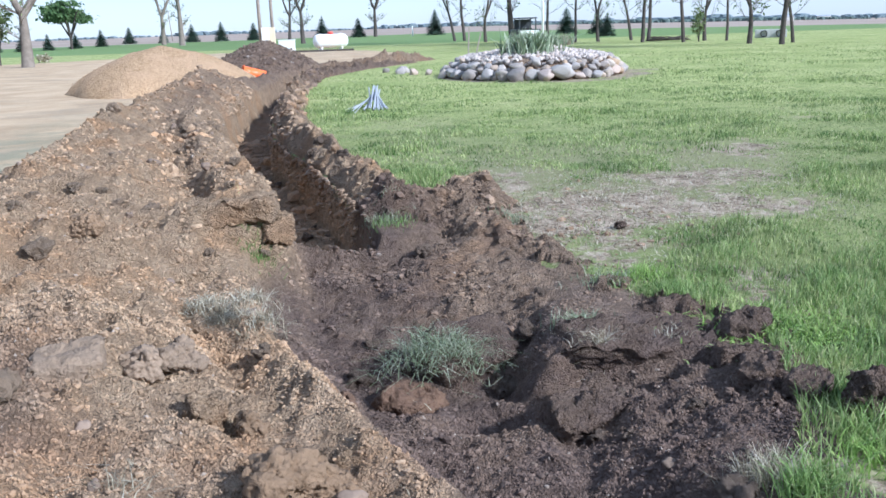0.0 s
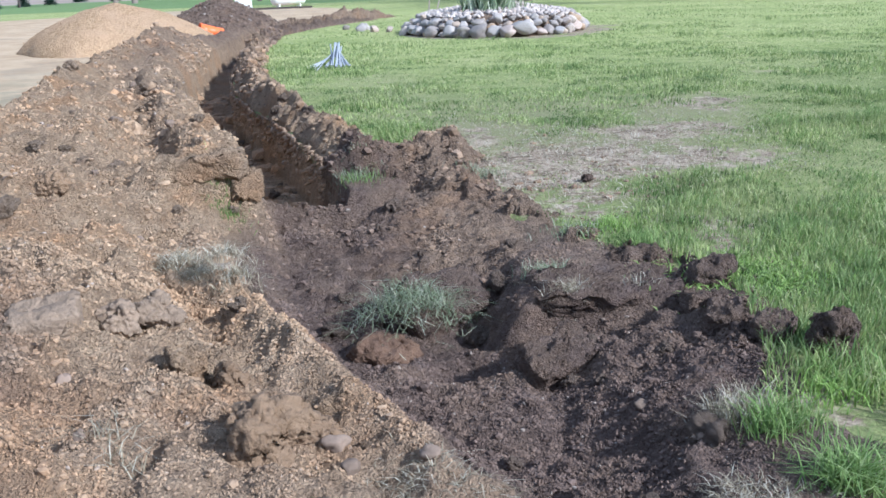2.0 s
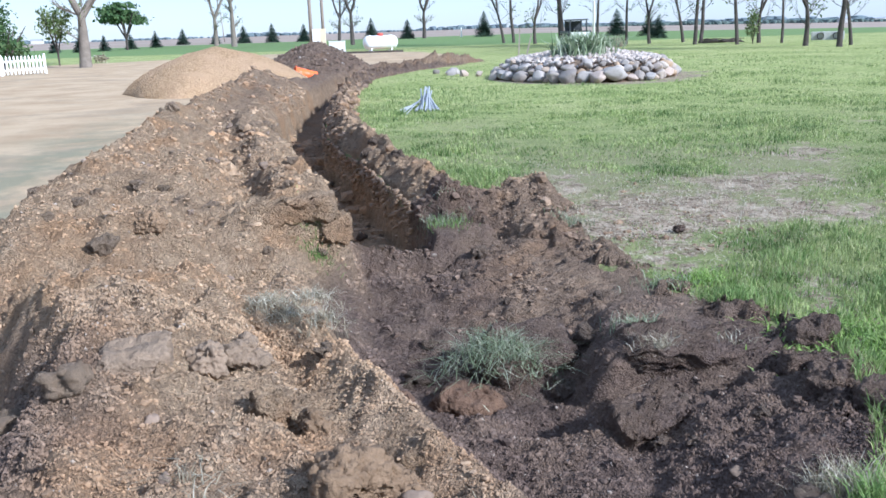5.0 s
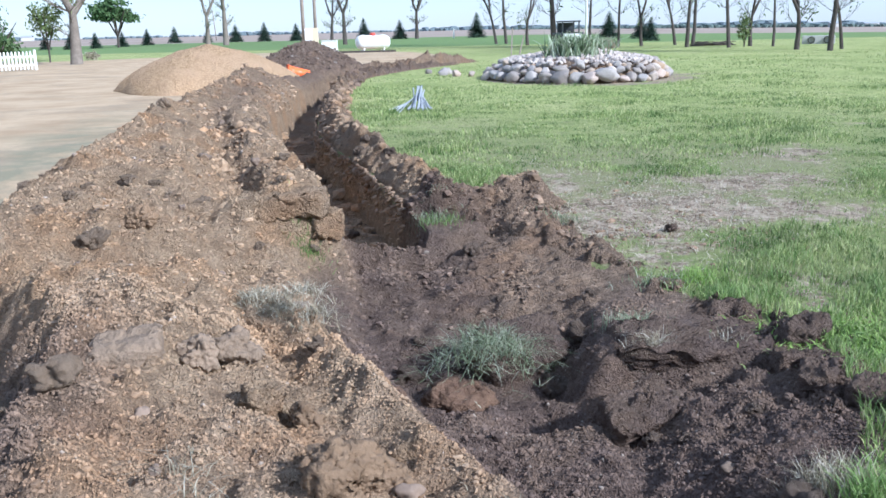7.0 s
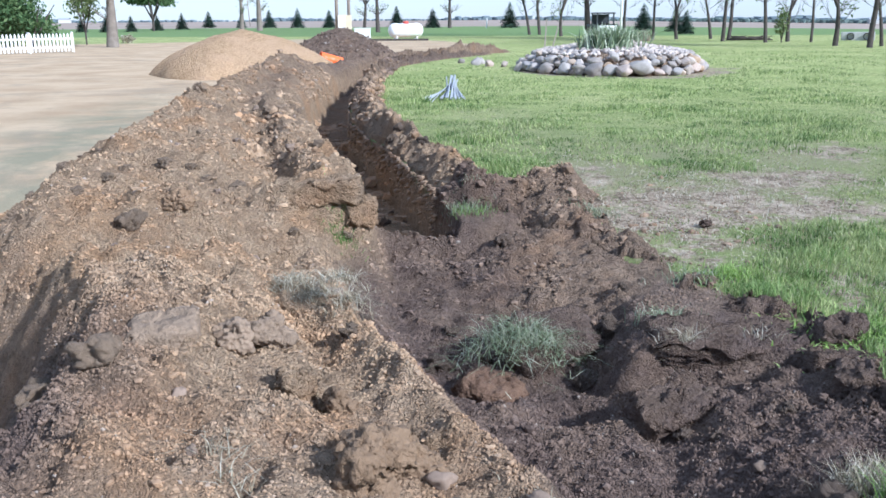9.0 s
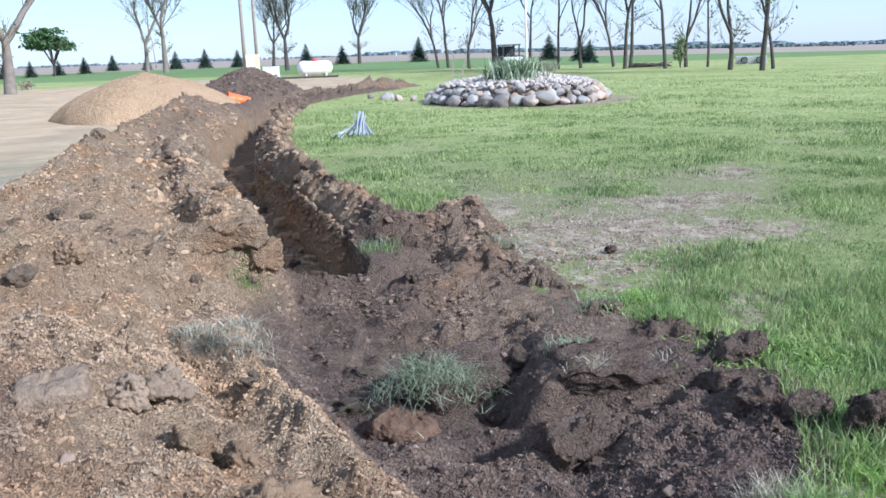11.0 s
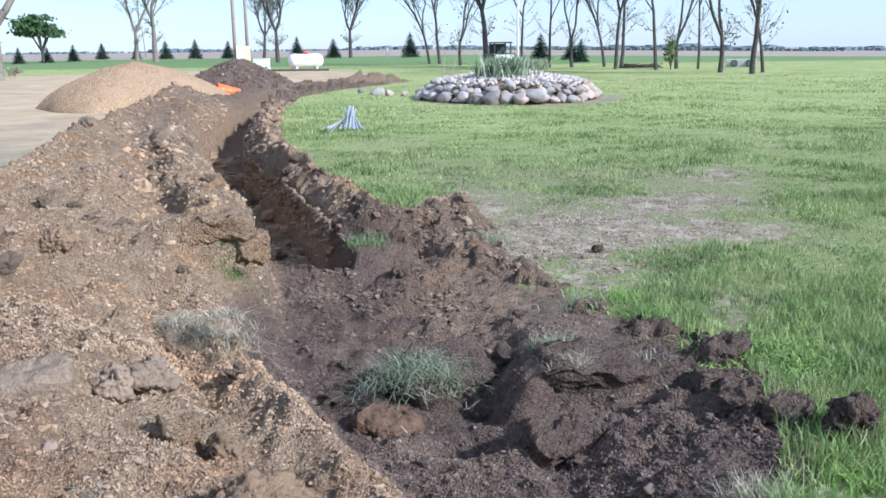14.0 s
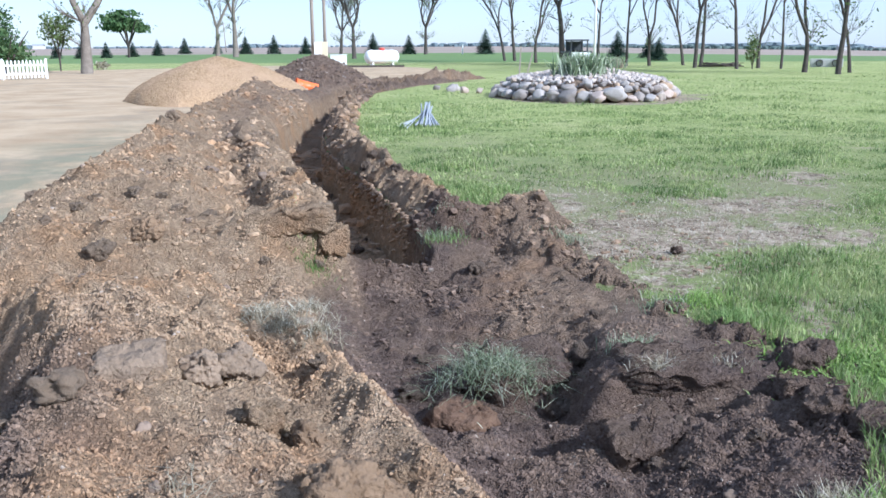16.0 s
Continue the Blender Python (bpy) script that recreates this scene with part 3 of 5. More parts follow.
# ---- loose clods and stones ----
CLODS_DARK = island_mat("damp_clods", [(0.0, (0.09, 0.066, 0.052)), (0.5, (0.15, 0.11, 0.085)), (0.95, (0.22, 0.165, 0.13)), (1.0, (0.36, 0.32, 0.28))], 0.95, 0.15)


def soil_at(x, y):
    z, dug, b = cut_depth(x, y)
    bank, berm, _ = spoil_height(x, y)
    return np.maximum(dug, np.maximum(bank, berm)), dug, berm


def clod_field(name, label, n, seed, parent, xr, yr, rmin, rmax, sub, pick):
    g = np.random.default_rng(seed)
    x = g.uniform(*xr, n)
    y = g.uniform(*yr, n)
    ok = pick(x, y)
    x, y = x[ok], y[ok]
    drift = fractal(x, y, 1.6, 3, 0.6, seed=seed + 60) + 0.25 * g.normal(size=len(x))
    x, y, drift = x[drift > -0.12], y[drift > -0.12], drift[drift > -0.12]
    r = rmin * (rmax / rmin) ** (g.random(len(x)) ** 3.0) * np.clip(0.85 + 0.7 * drift, 0.7, 1.5)
    r = r * np.clip(0.55 + y / 14, 0.7, 1.9)
    z = land(x, y) - 0.05 * r
    V, F = lump_arrays(seed, sub) if sub else grain_arrays(seed)
    S = r[:, None] * g.uniform(0.7, 1.3, (len(x), 3))
    me = scatter_mesh(name, V, F, np.stack([x, y, z], -1), g.uniform(0, 6.28, len(x)), S, CRUMBS)
    s, dug, berm = soil_at(x, y)
    wet = moist_shade_at(x, y, dug, berm)
    add_attr(me, moist_shade=np.repeat(wet, len(V)))
    ob = new("crumbs", me)
    ob.parent = parent
    return tagged(ob, label, kind="stuff")


def on_bank(x, y):
    s, dug, berm = soil_at(x, y)
    return (s > 0.03) & (x < along(y, PIT_Y, PIT_LT) + 0.2) & (dug < 0.2)


def in_pit(x, y):
    s, dug, berm = soil_at(x, y)
    return ((dug > 0.08) & (y < 7.6)) | (berm > 0.02)


near_soil = lambda x, y: (x > along(y, CREST_Y, CREST_X) - 0.6) & (x < along(y, PIT_Y, PIT_RT) + 0.05)
clod_field("bank_clods", "crumbs and lumps strewn over the tan spoil bank", 22000, 3, spoil_bank, (-4.4, 0.4), (1.9, 8.6), 0.006, 0.025, 1, on_bank)
clod_field("bank_grains", "fine crumbs strewn over the tan spoil bank", 34000, 23, spoil_bank, (-4.2, 0.4), (3.6, 9.5), 0.006, 0.015, 0, on_bank)
clod_field("near_clods", "crumbs and pebbles on the near bank and pit", 20000, 13, spoil_bank, (-2.2, 1.9), (2.0, 5.2), 0.006, 0.018, 1, near_soil)
clod_field("near_grains", "fine crumbs on the near bank and pit", 70000, 15, spoil_bank, (-1.9, 1.7), (1.9, 4.2), 0.0065, 0.014, 0, near_soil)
clod_field("far_clods", "crumbs of earth on the far part of the bank", 14000, 4, spoil_bank, (-5.5, -1.5), (8.6, 22.0), 0.006, 0.040, 1, on_bank)
clod_field("pit_clods", "dark damp crumbs of earth in the dug pit", 20000, 5, ground, (-1.2, 2.4), (1.9, 7.9), 0.006, 0.030, 1, in_pit)
clod_field("pit_grains", "fine dark crumbs of earth in the dug pit", 34000, 25, ground, (-1.2, 2.4), (3.4, 7.9), 0.006, 0.014, 0, in_pit)
clod_field("berm_clods", "dark crumbs along the trench lip", 16000, 6, soil_berm, (-4, 1.5), (6.8, 30.0), 0.010, 0.060, 1, lambda x, y: soil_at(x, y)[2] > 0.015)
clod_field("trench_clods", "fallen lumps of earth on the trench floor", 3000, 8, ground, (-3.4, -0.2), (6.4, 17.0), 0.02, 0.11, 1, lambda x, y: soil_at(x, y)[1] > 0.35)
clod_field("gully_clods", "dark lumps lying on the shelf and in the gully of the bank", 2600, 19, spoil_bank, (-4.2, -0.6), (6.0, 13.0), 0.014, 0.055, 1, lambda x, y: (np.abs(x - np.where(y < 7.4, along(y, PIT_Y, PIT_LT), trench_x(y) - 0.36) + 0.62) < 0.34) & on_bank(x, y))
clod_field("lawn_crumbs", "crumbs of soil thrown on the lawn edge", 4200, 9, ground, (-0.5, 3.4), (3.0, 9.5), 0.006, 0.034, 1, lambda x, y: (x > along(y, PIT_Y, PIT_RT) - 0.1) & (x < along(y, PIT_Y, PIT_RT) + 0.7 + 0.9 * (y > 6)) & (y < 8.4))
g = np.random.default_rng(14)
wy = g.uniform(7.4, 17.0, 2400)
wx = trench_x(wy) + 0.31 - 0.05 * fractal(trench_x(wy) + 0.3, wy, 2.2, 3, seed=11) - 0.01
wz = -0.45 * g.random(2400) ** 1.7
V, F = lump_arrays(6, 1)
me = scatter_mesh("wall_clods", V, F, np.stack([wx, wy, wz], -1), np.full(2400, 1.5), (0.006 + 0.028 * g.random((2400, 1)) ** 3) * g.uniform(0.6, 1.5, (2400, 3)), CRUMBS)
add_attr(me, moist_shade=np.repeat(np.clip(0.5 + 1.2 * wz, 0, 1), len(V)))
ob = tagged(new("crumbs", me), "crumbs of topsoil clinging to the trench wall", kind="stuff")
ob.parent = ground
g = np.random.default_rng(12)
pk = g.choice(len(dv), 1500)
V, F = lump_arrays(2, 1)
ob = tagged(new("crumbs", scatter_mesh("crumbs", V, F, dv[pk] - np.array(dirt_mound.location) + g.normal(0, 0.03, (1500, 3)) * (1, 1, 0), g.uniform(0, 6, 1500), (0.018 + 0.055 * g.random((1500, 1)) ** 3) * g.uniform(0.7, 1.3, (1500, 3)), CLODS_DARK)), "lumps of earth on the dark mound", kind="stuff")
ob.parent = dirt_mound
PEBBLES = island_mat("gravel_stones", [(0.0, (0.28, 0.178, 0.10)), (0.5, (0.42, 0.28, 0.165)), (1.0, (0.54, 0.39, 0.25))], 0.9)
pk = g.choice(len(gv), 2600)
ob = tagged(new("gravel", scatter_mesh("gravel", V, F, gv[pk] - np.array(gravel_pile.location) + g.normal(0, 0.03, (2600, 3)) * (1, 1, 0), g.uniform(0, 6, 2600), (0.006 + 0.014 * g.random((2600, 1)) ** 3) * g.uniform(0.7, 1.3, (2600, 3)), PEBBLES)), "small stones on the gravel pile", kind="stuff")
ob.parent = gravel_pile

# clods that can be told apart
CLOD_TAN = simple("clod_tan", (0.20, 0.146, 0.10), (0.35, 0.26, 0.185), 12, 0.95, bumps=0.8, bscale=40, vary=0.2)
CLOD_DARK = simple("clod_dark", (0.11, 0.08, 0.06), (0.20, 0.15, 0.115), 6, 0.95, bumps=0.8, bscale=40, vary=0.2)
CLOD_RUST = simple("clod_rust", (0.115, 0.07, 0.048), (0.20, 0.125, 0.082), 9, 0.95, bumps=0.9, bscale=50)
STONE = simple("field_stone", (0.17, 0.124, 0.092), (0.27, 0.20, 0.15), 5, 0.8, bumps=0.3, vary=0.25)


def lump(name, label, cat, x, y, size, squash, mat, seed, turn=0, sink=0.5, rough=0.35, sub=5, tilt=(0, 0), group="", crag=1.0):
    me = rock_mesh(name, seed, sub, squash, rough, mat, size)
    off = Vector((seed, 0, 0))
    for v in me.vertices:
        q = v.co / size
        v.co += v.normal * size * crag * (0.38 * (0.3 - abs(noise.noise(q * 1.9 + off))) + 0.24 * (0.25 - abs(noise.noise(q * 4.3 + off))) + 0.16 * (0.2 - abs(noise.noise(q * 9 + off))) + 0.07 * noise.noise(q * 20 + off))
    if mat is SOIL:
        add_attr(me, moist_shade=np.full(len(me.vertices), 0.0 if x < -0.3 else 0.9))
    ob = new(name, me)
    ob.matrix_basis = pose(x, y, ground_z(x, y) + size * squash[2] * (1 - 2 * sink), tilt[0], tilt[1], turn)
    return tagged(ob, label, cat, group)


CLOD_CLAY = simple("clod_clay", (0.17, 0.112, 0.068), (0.30, 0.205, 0.128), 7, 0.95, bumps=0.9, bscale=45, vary=0.15)
lump("clod", "rusty brown clod of clay lying in the pit", "clod", 0.05, 4.42, 0.15, (1.25, 0.9, 0.75), CLOD_RUST, 4, 10, sink=0.56, crag=0.9)
lump("clod", "broken orange-tan clay clod split from the near bank", "clod", -0.36, 2.66, 0.145, (1.05, 0.85, 0.75), CLOD_CLAY, 14, 60, sink=0.5, tilt=(18, 14), crag=1.0)
lump("clod", "smaller clay clod leaning against the broken one", "clod", -0.20, 2.74, 0.085, (1.0, 0.8, 0.8), CLOD_CLAY, 15, 20, sink=0.5, crag=1.0)
lump("clod", "dark cracked clod beside a gap on the near bank", "clod", -0.73, 3.30, 0.085, (0.9, 0.8, 1.1), SOIL, 17, 60, sink=0.4)
lump("clod", "upright clay clod on the far side of the gap", "clod", -0.555, 3.22, 0.075, (0.7, 0.8, 1.15), CLOD_CLAY, 18, 30, sink=0.42, tilt=(0, -16))
lump("clod", "rusty knob of clay standing out of the bank", "clod", -1.93, 5.55, 0.09, (1.2, 0.8, 0.7), CLOD_CLAY, 19, 0, sink=0.5)
lump("clod", "grey brown clod beside the flat block", "clod", -1.05, 3.58, 0.085, (1.0, 0.9, 0.8), CLOD_TAN, 20, 40, sink=0.45)
lump("clod", "tan clod resting in crumbs beside the flat block", "clod", -0.92, 3.70, 0.095, (1.0, 0.9, 0.8), CLOD_TAN, 22, 70, sink=0.45)
for k, (x, y, r_) in enumerate(((1.11, 3.20, 0.034), (1.19, 2.76, 0.032), (-1.13, 3.06, 0.036), (-0.95, 2.62, 0.028), (0.18, 2.50, 0.040), (-0.13, 2.66, 0.045), (-0.08, 2.52, 0.038), (-1.62, 7.75, 0.06))):
    lump("stone", "pale rounded stone lying in loose soil", "stone", x, y, 0.8 * r_, (1.2, 0.9, 0.8), STONE, 60 + k, 37 * k, sink=0.25, rough=0.3, sub=3, group="pale stones", crag=0.3)
def slab(name, label, cat, x, y, size, turn, tilt, mat, seed, rough=0.012, lift=0.0):
    """A broken flat-topped block with chipped edges."""
    bm = bmesh.new()
    bmesh.ops.create_cube(bm, size=1)
    bmesh.ops.subdivide_edges(bm, edges=bm.edges[:], cuts=13, use_grid_fill=True)
    off = Vector((seed * 1.7, 3, seed))
    for v in bm.verts:
        q = Vector((v.co.x * size[0], v.co.y * size[1], v.co.z * size[2]))
        edge = max(0.0, (abs(v.co.x) ** 8 + abs(v.co.y) ** 8 + abs(v.co.z) ** 8) * 256 - 1.0)
        q *= 1 - 0.10 * edge * (1.0 + 1.2 * noise.noise(q * 9 + off))
        q.x += 0.10 * size[0] * noise.noise(Vector((q.y * 7, 0, q.z * 5)) + off)
        q.y += 0.14 * size[1] * noise.noise(Vector((q.x * 7, 4, q.z * 5)) + off)
        q.z += rough * (1.3 * noise.noise(q * 11 + off) + 0.9 * noise.noise(q * 30 + off) + 0.6 * noise.noise(q * 70 + off))
        q += 0.6 * rough * noise.noise_vector(q * 38 + off)
        v.co = q
    me = bpy.data.meshes.new(name)
    bm.to_mesh(me)
    bm.free()
    me.materials.append(mat)
    me.polygons.foreach_set("use_smooth", [True] * len(me.polygons))
    if mat is SOIL:
        add_attr(me, moist_shade=np.full(len(me.vertices), 0.1 if x < 0 else 0.9))
    ob = new(name, me)
    ob.matrix_basis = pose(x, y, ground_z(x, y) + size[2] * 0.18 + lift, tilt[0], tilt[1], turn)
    return tagged(ob, label, cat)


slab("clod", "flat-topped block of hard tan clay on the bank", "clod", -1.30, 3.42, (0.29, 0.20, 0.15), 12, (14, -7), CLOD_TAN, 5, 0.016, 0.015)
slab("sod_clod", "overhanging block of sod topped with dead grass", "clod", -0.82, 4.30, (0.50, 0.30, 0.13), -42, (2, 14), SOIL, 12, 0.022, -0.02)
slab("sod_clod", "square-cut end of the turf shelf above the pit", "clod", -1.10, 6.10, (0.60, 0.24, 0.17), 4, (4, -3), SOIL, 51, 0.030, -0.165)
slab("sod_clod", "turf-topped lump at the corner of the shelf", "clod", -0.83, 6.16, (0.24, 0.24, 0.20), 30, (-5, 8), SOIL, 52, 0.028, -0.10)
slab("sod_clod", "tilted plate of sod broken off the ledge", "clod", 0.90, 3.88, (0.38, 0.25, 0.13), 24, (18, -8), SOIL, 21, 0.030, 0.0)
slab("sod_clod", "slumped block of turf with wilting grass on its face", "clod", 0.42, 4.80, (0.52, 0.36, 0.26), 14, (24, -8), SOIL, 31, 0.026, 0.02)
lump("sod_clod", "dark sod lump standing at the lawn edge", "clod", 2.00, 3.34, 0.115, (0.95, 0.8, 1.0), SOIL, 35, 20, sink=0.28, crag=1.2)
slab("sod_clod", "undercut crust of dark root-bound turf along the ledge", "clod", 1.27, 4.40, (0.78, 0.40, 0.15), -5, (3, 1), SOIL, 61, 0.034, -0.07)
for k, (x, y, w, turn) in enumerate(((1.72, 4.08, 0.26, 8), (1.70, 3.80, 0.26, 62), (1.90, 4.36, 0.13, 25), (1.80, 4.30, 0.15, 70), (1.83, 3.55, 0.20, 40))):
    slab("sod_clod", "dark lump of root-bound sod along the broken ledge", "clod", x, y, (w, 0.16, 0.13), turn, (-10 + 4 * k, 8 - 4 * k), SOIL, 40 + k, 0.022, -0.045 if k < 2 else 0.0)
lump("stone", "grey brown stone at the foot of the bank", "stone", -0.24, 4.05, 0.075, (0.75, 0.8, 1.0), CLOD_RUST, 25, 20, sink=0.3, rough=0.3)
lump("clod", "small dark clod on the bare lawn", "clod", 1.74, 6.60, 0.042, (1, 0.8, 0.8), SOIL, 33, sink=0.15)
g = np.random.default_rng(5)


def crumbly(me, seed):
    """Breaks the surface of a unit lump into small knobs and hollows."""
    off = Vector((seed, 1, 0))
    for v in me.vertices:
        v.co += v.normal * (0.45 * (0.28 - abs(noise.noise(v.co * 1.7 + off))) + 0.30 * (0.25 - abs(noise.noise(v.co * 3.9 + off))) + 0.10 * noise.noise(v.co * 9 + off))
    return me


variants = [rock_mesh("stone", 50 + k, 3, (1, 0.8, 0.7), 0.4, m) if m is STONE else crumbly(rock_mesh("clod", 50 + k, 4, (1, 0.8, 0.7), 0.4, m), 50 + k) for k in range(3) for m in (CLOD_TAN, CLOD_DARK, STONE)]
count = 0
while count < 165:
    x, y = g.uniform(-3.6, 2.0), g.uniform(2.2, 12.0)
    s, dug, berm = (float(q[0]) for q in soil_at(np.array([x]), np.array([y])))
    if s < 0.05 or (y < 3.7 and -1.2 < x < -0.2):
        continue
    dark = x > float(along(y, PIT_Y, PIT_LT)) - 0.1 or y > 8 and dug > 0.1
    k = int(g.integers(3)) * 3 + (2 if g.random() < 0.22 else 1 if dark else 0)
    ob = new("clod" if k % 3 < 2 else "stone", variants[k])
    sz = (0.022 + 0.062 * g.random() ** 1.6) * (0.7 if k % 3 == 2 else 1)
    ob.matrix_basis = pose(x, y, ground_z(x, y) + sz * 0.2, g.uniform(-25, 25), g.uniform(-25, 25), g.uniform(0, 360)) @ Matrix.Scale(sz, 4)
    tagged(ob, "weathered pale stone lying in loose soil" if k % 3 == 2 else "damp dark clod of earth in the diggings" if k % 3 else "dry tan clod of earth on the bank", "stone" if k % 3 == 2 else "clod", "loose stones" if k % 3 == 2 else "loose clods")
    count += 1

# ---- grass ----
BLADE = island_mat("grass_blades", [(0.0, (0.15, 0.225, 0.07)), (0.35, (0.32, 0.40, 0.14)), (0.7, (0.465, 0.53, 0.22)), (0.9, (0.56, 0.58, 0.28)), (1.0, (0.68, 0.62, 0.42))], 0.6, 0.3, 0.35)
STRAW = island_mat("dry_grass", [(0.0, (0.24, 0.20, 0.13)), (0.6, (0.42, 0.37, 0.27)), (1.0, (0.60, 0.56, 0.46))], 0.8, 0.2, 0.2)
BRIGHT = island_mat("fresh_grass", [(0.0, (0.13, 0.21, 0.06)), (0.6, (0.23, 0.34, 0.10)), (1.0, (0.38, 0.46, 0.20))], 0.6, 0.3, 0.35)
CLOVER = island_mat("clover_green", [(0.0, (0.17, 0.27, 0.06)), (0.6, (0.30, 0.44, 0.11)), (1.0, (0.45, 0.55, 0.20))], 0.6, 0.3, 0.35)
GREYGREEN = island_mat("wilted_grass", [(0.0, (0.15, 0.19, 0.105)), (0.6, (0.29, 0.33, 0.205)), (1.0, (0.48, 0.48, 0.37))], 0.7, 0.2, 0.25)


def patchy(m):
    """Shift the blades' colour towards pale straw in drifts."""
    nt = m.node_tree
    b = nt.nodes["Principled BSDF"]
    src = b.inputs["Base Color"].links[0].from_socket
    d = ramp(nt, calc(nt, "ADD", calc(nt, "MULTIPLY", tex_noise(nt, 0.55, 4), 0.55), calc(nt, "MULTIPLY", tex_noise(nt, 3.5, 5, 0.7), 0.45)), [(0.45, (0, 0, 0)), (0.65, (0.7, 0.7, 0.7))])
    out = mix(nt, d, src, (0.38, 0.40, 0.20))
    dk = ramp(nt, tex_noise(nt, 1.6, 5, 0.65), [(0.38, (0.36, 0.48, 0.36)), (0.54, (1, 1, 1))])
    out = mix(nt, 1.0, out, dk, "MULTIPLY")
    out = mix(nt, 0.8, out, ramp(nt, tex_noise(nt, 11.0, 4, 0.7), [(0.36, (0.45, 0.52, 0.45)), (0.56, (1.08, 1.08, 1.05))]), "MULTIPLY")
    for l in list(src.links):
        if l.to_node.type != "MIX":
            nt.links.new(out, l.to_socket)


patchy(BLADE)


def blades(name, x, y, z, length, width, mat, seed, droop=0.6, lean=0.5):
    """Bent tapering blades, three faces each, joined."""
    g = np.random.default_rng(seed)
    n = len(x)
    a = g.uniform(0, 6.2832, n)
    dx, dy = np.cos(a), np.sin(a)
    ln = g.uniform(0.05, lean, n)
    b = a + g.normal(0, 0.9, n) + 1.57
    wx, wy = np.cos(b) * width / 2, np.sin(b) * width / 2
    p0 = np.stack([x, y, z - 0.01], -1)
    h1, h2 = length * 0.55, length
    o1, o2 = h1 * ln, h2 * (ln + droop * g.random(n) * ln + 0.1)
    p1 = p0 + np.stack([dx * o1, dy * o1, h1], -1)
    p2 = p0 + np.stack([dx * o2, dy * o2, h2 * (1 - 0.35 * ln)], -1)
    w = np.stack([wx, wy, 0 * wx], -1)
    V = np.stack([p0 - w, p0 + w, p1 + w * 0.8, p1 - w * 0.8, p2], 1).reshape(-1, 3)
    k = np.arange(n)[:, None] * 5
    q = (k + np.array([0, 1, 2, 3])).tolist()
    t = (k + np.array([3, 2, 4])).tolist()
    me = mesh_np(name, V, q + t, [mat])
    return new(name, me)


def lawn(name, n, yr, seed, length, width, label, xmax, mat=None, clump=-9.0):
    g = np.random.default_rng(seed)
    y = yr[0] + (yr[1] - yr[0]) * g.random(n)
    x = g.uniform(-3.2, xmax, n)
    s, dug, berm = soil_at(x, y)
    edge = np.where(y < 7.4, along(y, PIT_Y, PIT_RT), trench_x(y) + 0.45) + 0.55 * (1 - step(2.3, 2.9, y)) * (g.random(n) < 0.85)
    tuft = fractal(x, y, 0.9, 4, 0.6, seed=60)
    ok = (s < 0.03) & (x > edge) & (x < (y + 1.5) * 0.62 + 0.5) & (np.clip(bareness(x, y), 0, 1) * (0.75 + 1.6 * fractal(x, y, 1.8, 4, 0.6, seed=61)) + 0.25 * fractal(x, y, 1.1, 4, 0.6, seed=62) + 0.2 * parched(x, y) < 0.30 + 0.4 * g.random(n))
    if yr[1] > 20:   # thins out with distance
        ok &= g.random(n) < 1.15 - 1.1 * (y - yr[0]) / (yr[1] - yr[0])
    ok &= fractal(x, y, 2.6, 3, 0.6, seed=66) > clump
    x, y, tuft = x[ok], y[ok], tuft[ok]
    z = land(x, y)
    ln = length * (0.6 + 0.7 * g.random(len(x))) * np.clip(1 + 2.0 * tuft, 0.5, 2.0) * (1 - 0.35 * np.clip(parched(x, y), 0, 1))
    ob = blades(name, x, y, z, ln, width, mat or BLADE, seed)
    return tagged(ob, label, "grass", kind="stuff")


lawn("lawn_grass", 215000, (0.6, 9.5), 71, 0.060, 0.0068, "short uneven green lawn grass", 7.5)
lawn("lawn_grass", 80000, (2.2, 9.0), 75, 0.075, 0.0065, "taller fresh clumps standing in the lawn", 8.0, BRIGHT, 0.16)
lawn("lawn_grass", 200000, (9.0, 24.0), 72, 0.052, 0.011, "short green lawn grass further out", 15)
lawn("lawn_grass", 60000, (22.0, 45.0), 73, 0.042, 0.02, "mown green lawn grass in the distance", 36)


def tuft(name, label, x, y, n, spread, length, mat, seed, width=0.005, lean=0.8):
    g = np.random.default_rng(seed)
    px, py = x + g.normal(0, spread, n), y + g.normal(0, spread * 0.8, n)
    ob = blades(name, px, py, land(px, py), length * (0.4 + 0.7 * g.random(n)), np.full(n, width), mat, seed, 0.8, lean)
    return tagged(ob, label, "grass tuft", "grass tufts", "stuff")


def sod_tuft(name, label, x, y, top, n, spread, length, mat, seed, width=0.005, lean=1.0):
    g = np.random.default_rng(seed)
    px, py = g.normal(x, spread, n), g.normal(y, spread * 0.8, n)
    r = np.hypot((px - x), (py - y)) / (spread * 2.6)
    pz = ground_z(x, y) + top * np.clip(1 - r ** 2, 0, 1)
    ob = blades(name, px, py, pz, length * (0.4 + 0.7 * g.random(n)), np.full(n, width), mat, seed, 0.9, lean)
    return tagged(ob, label, "grass tuft", "grass tufts", "stuff")


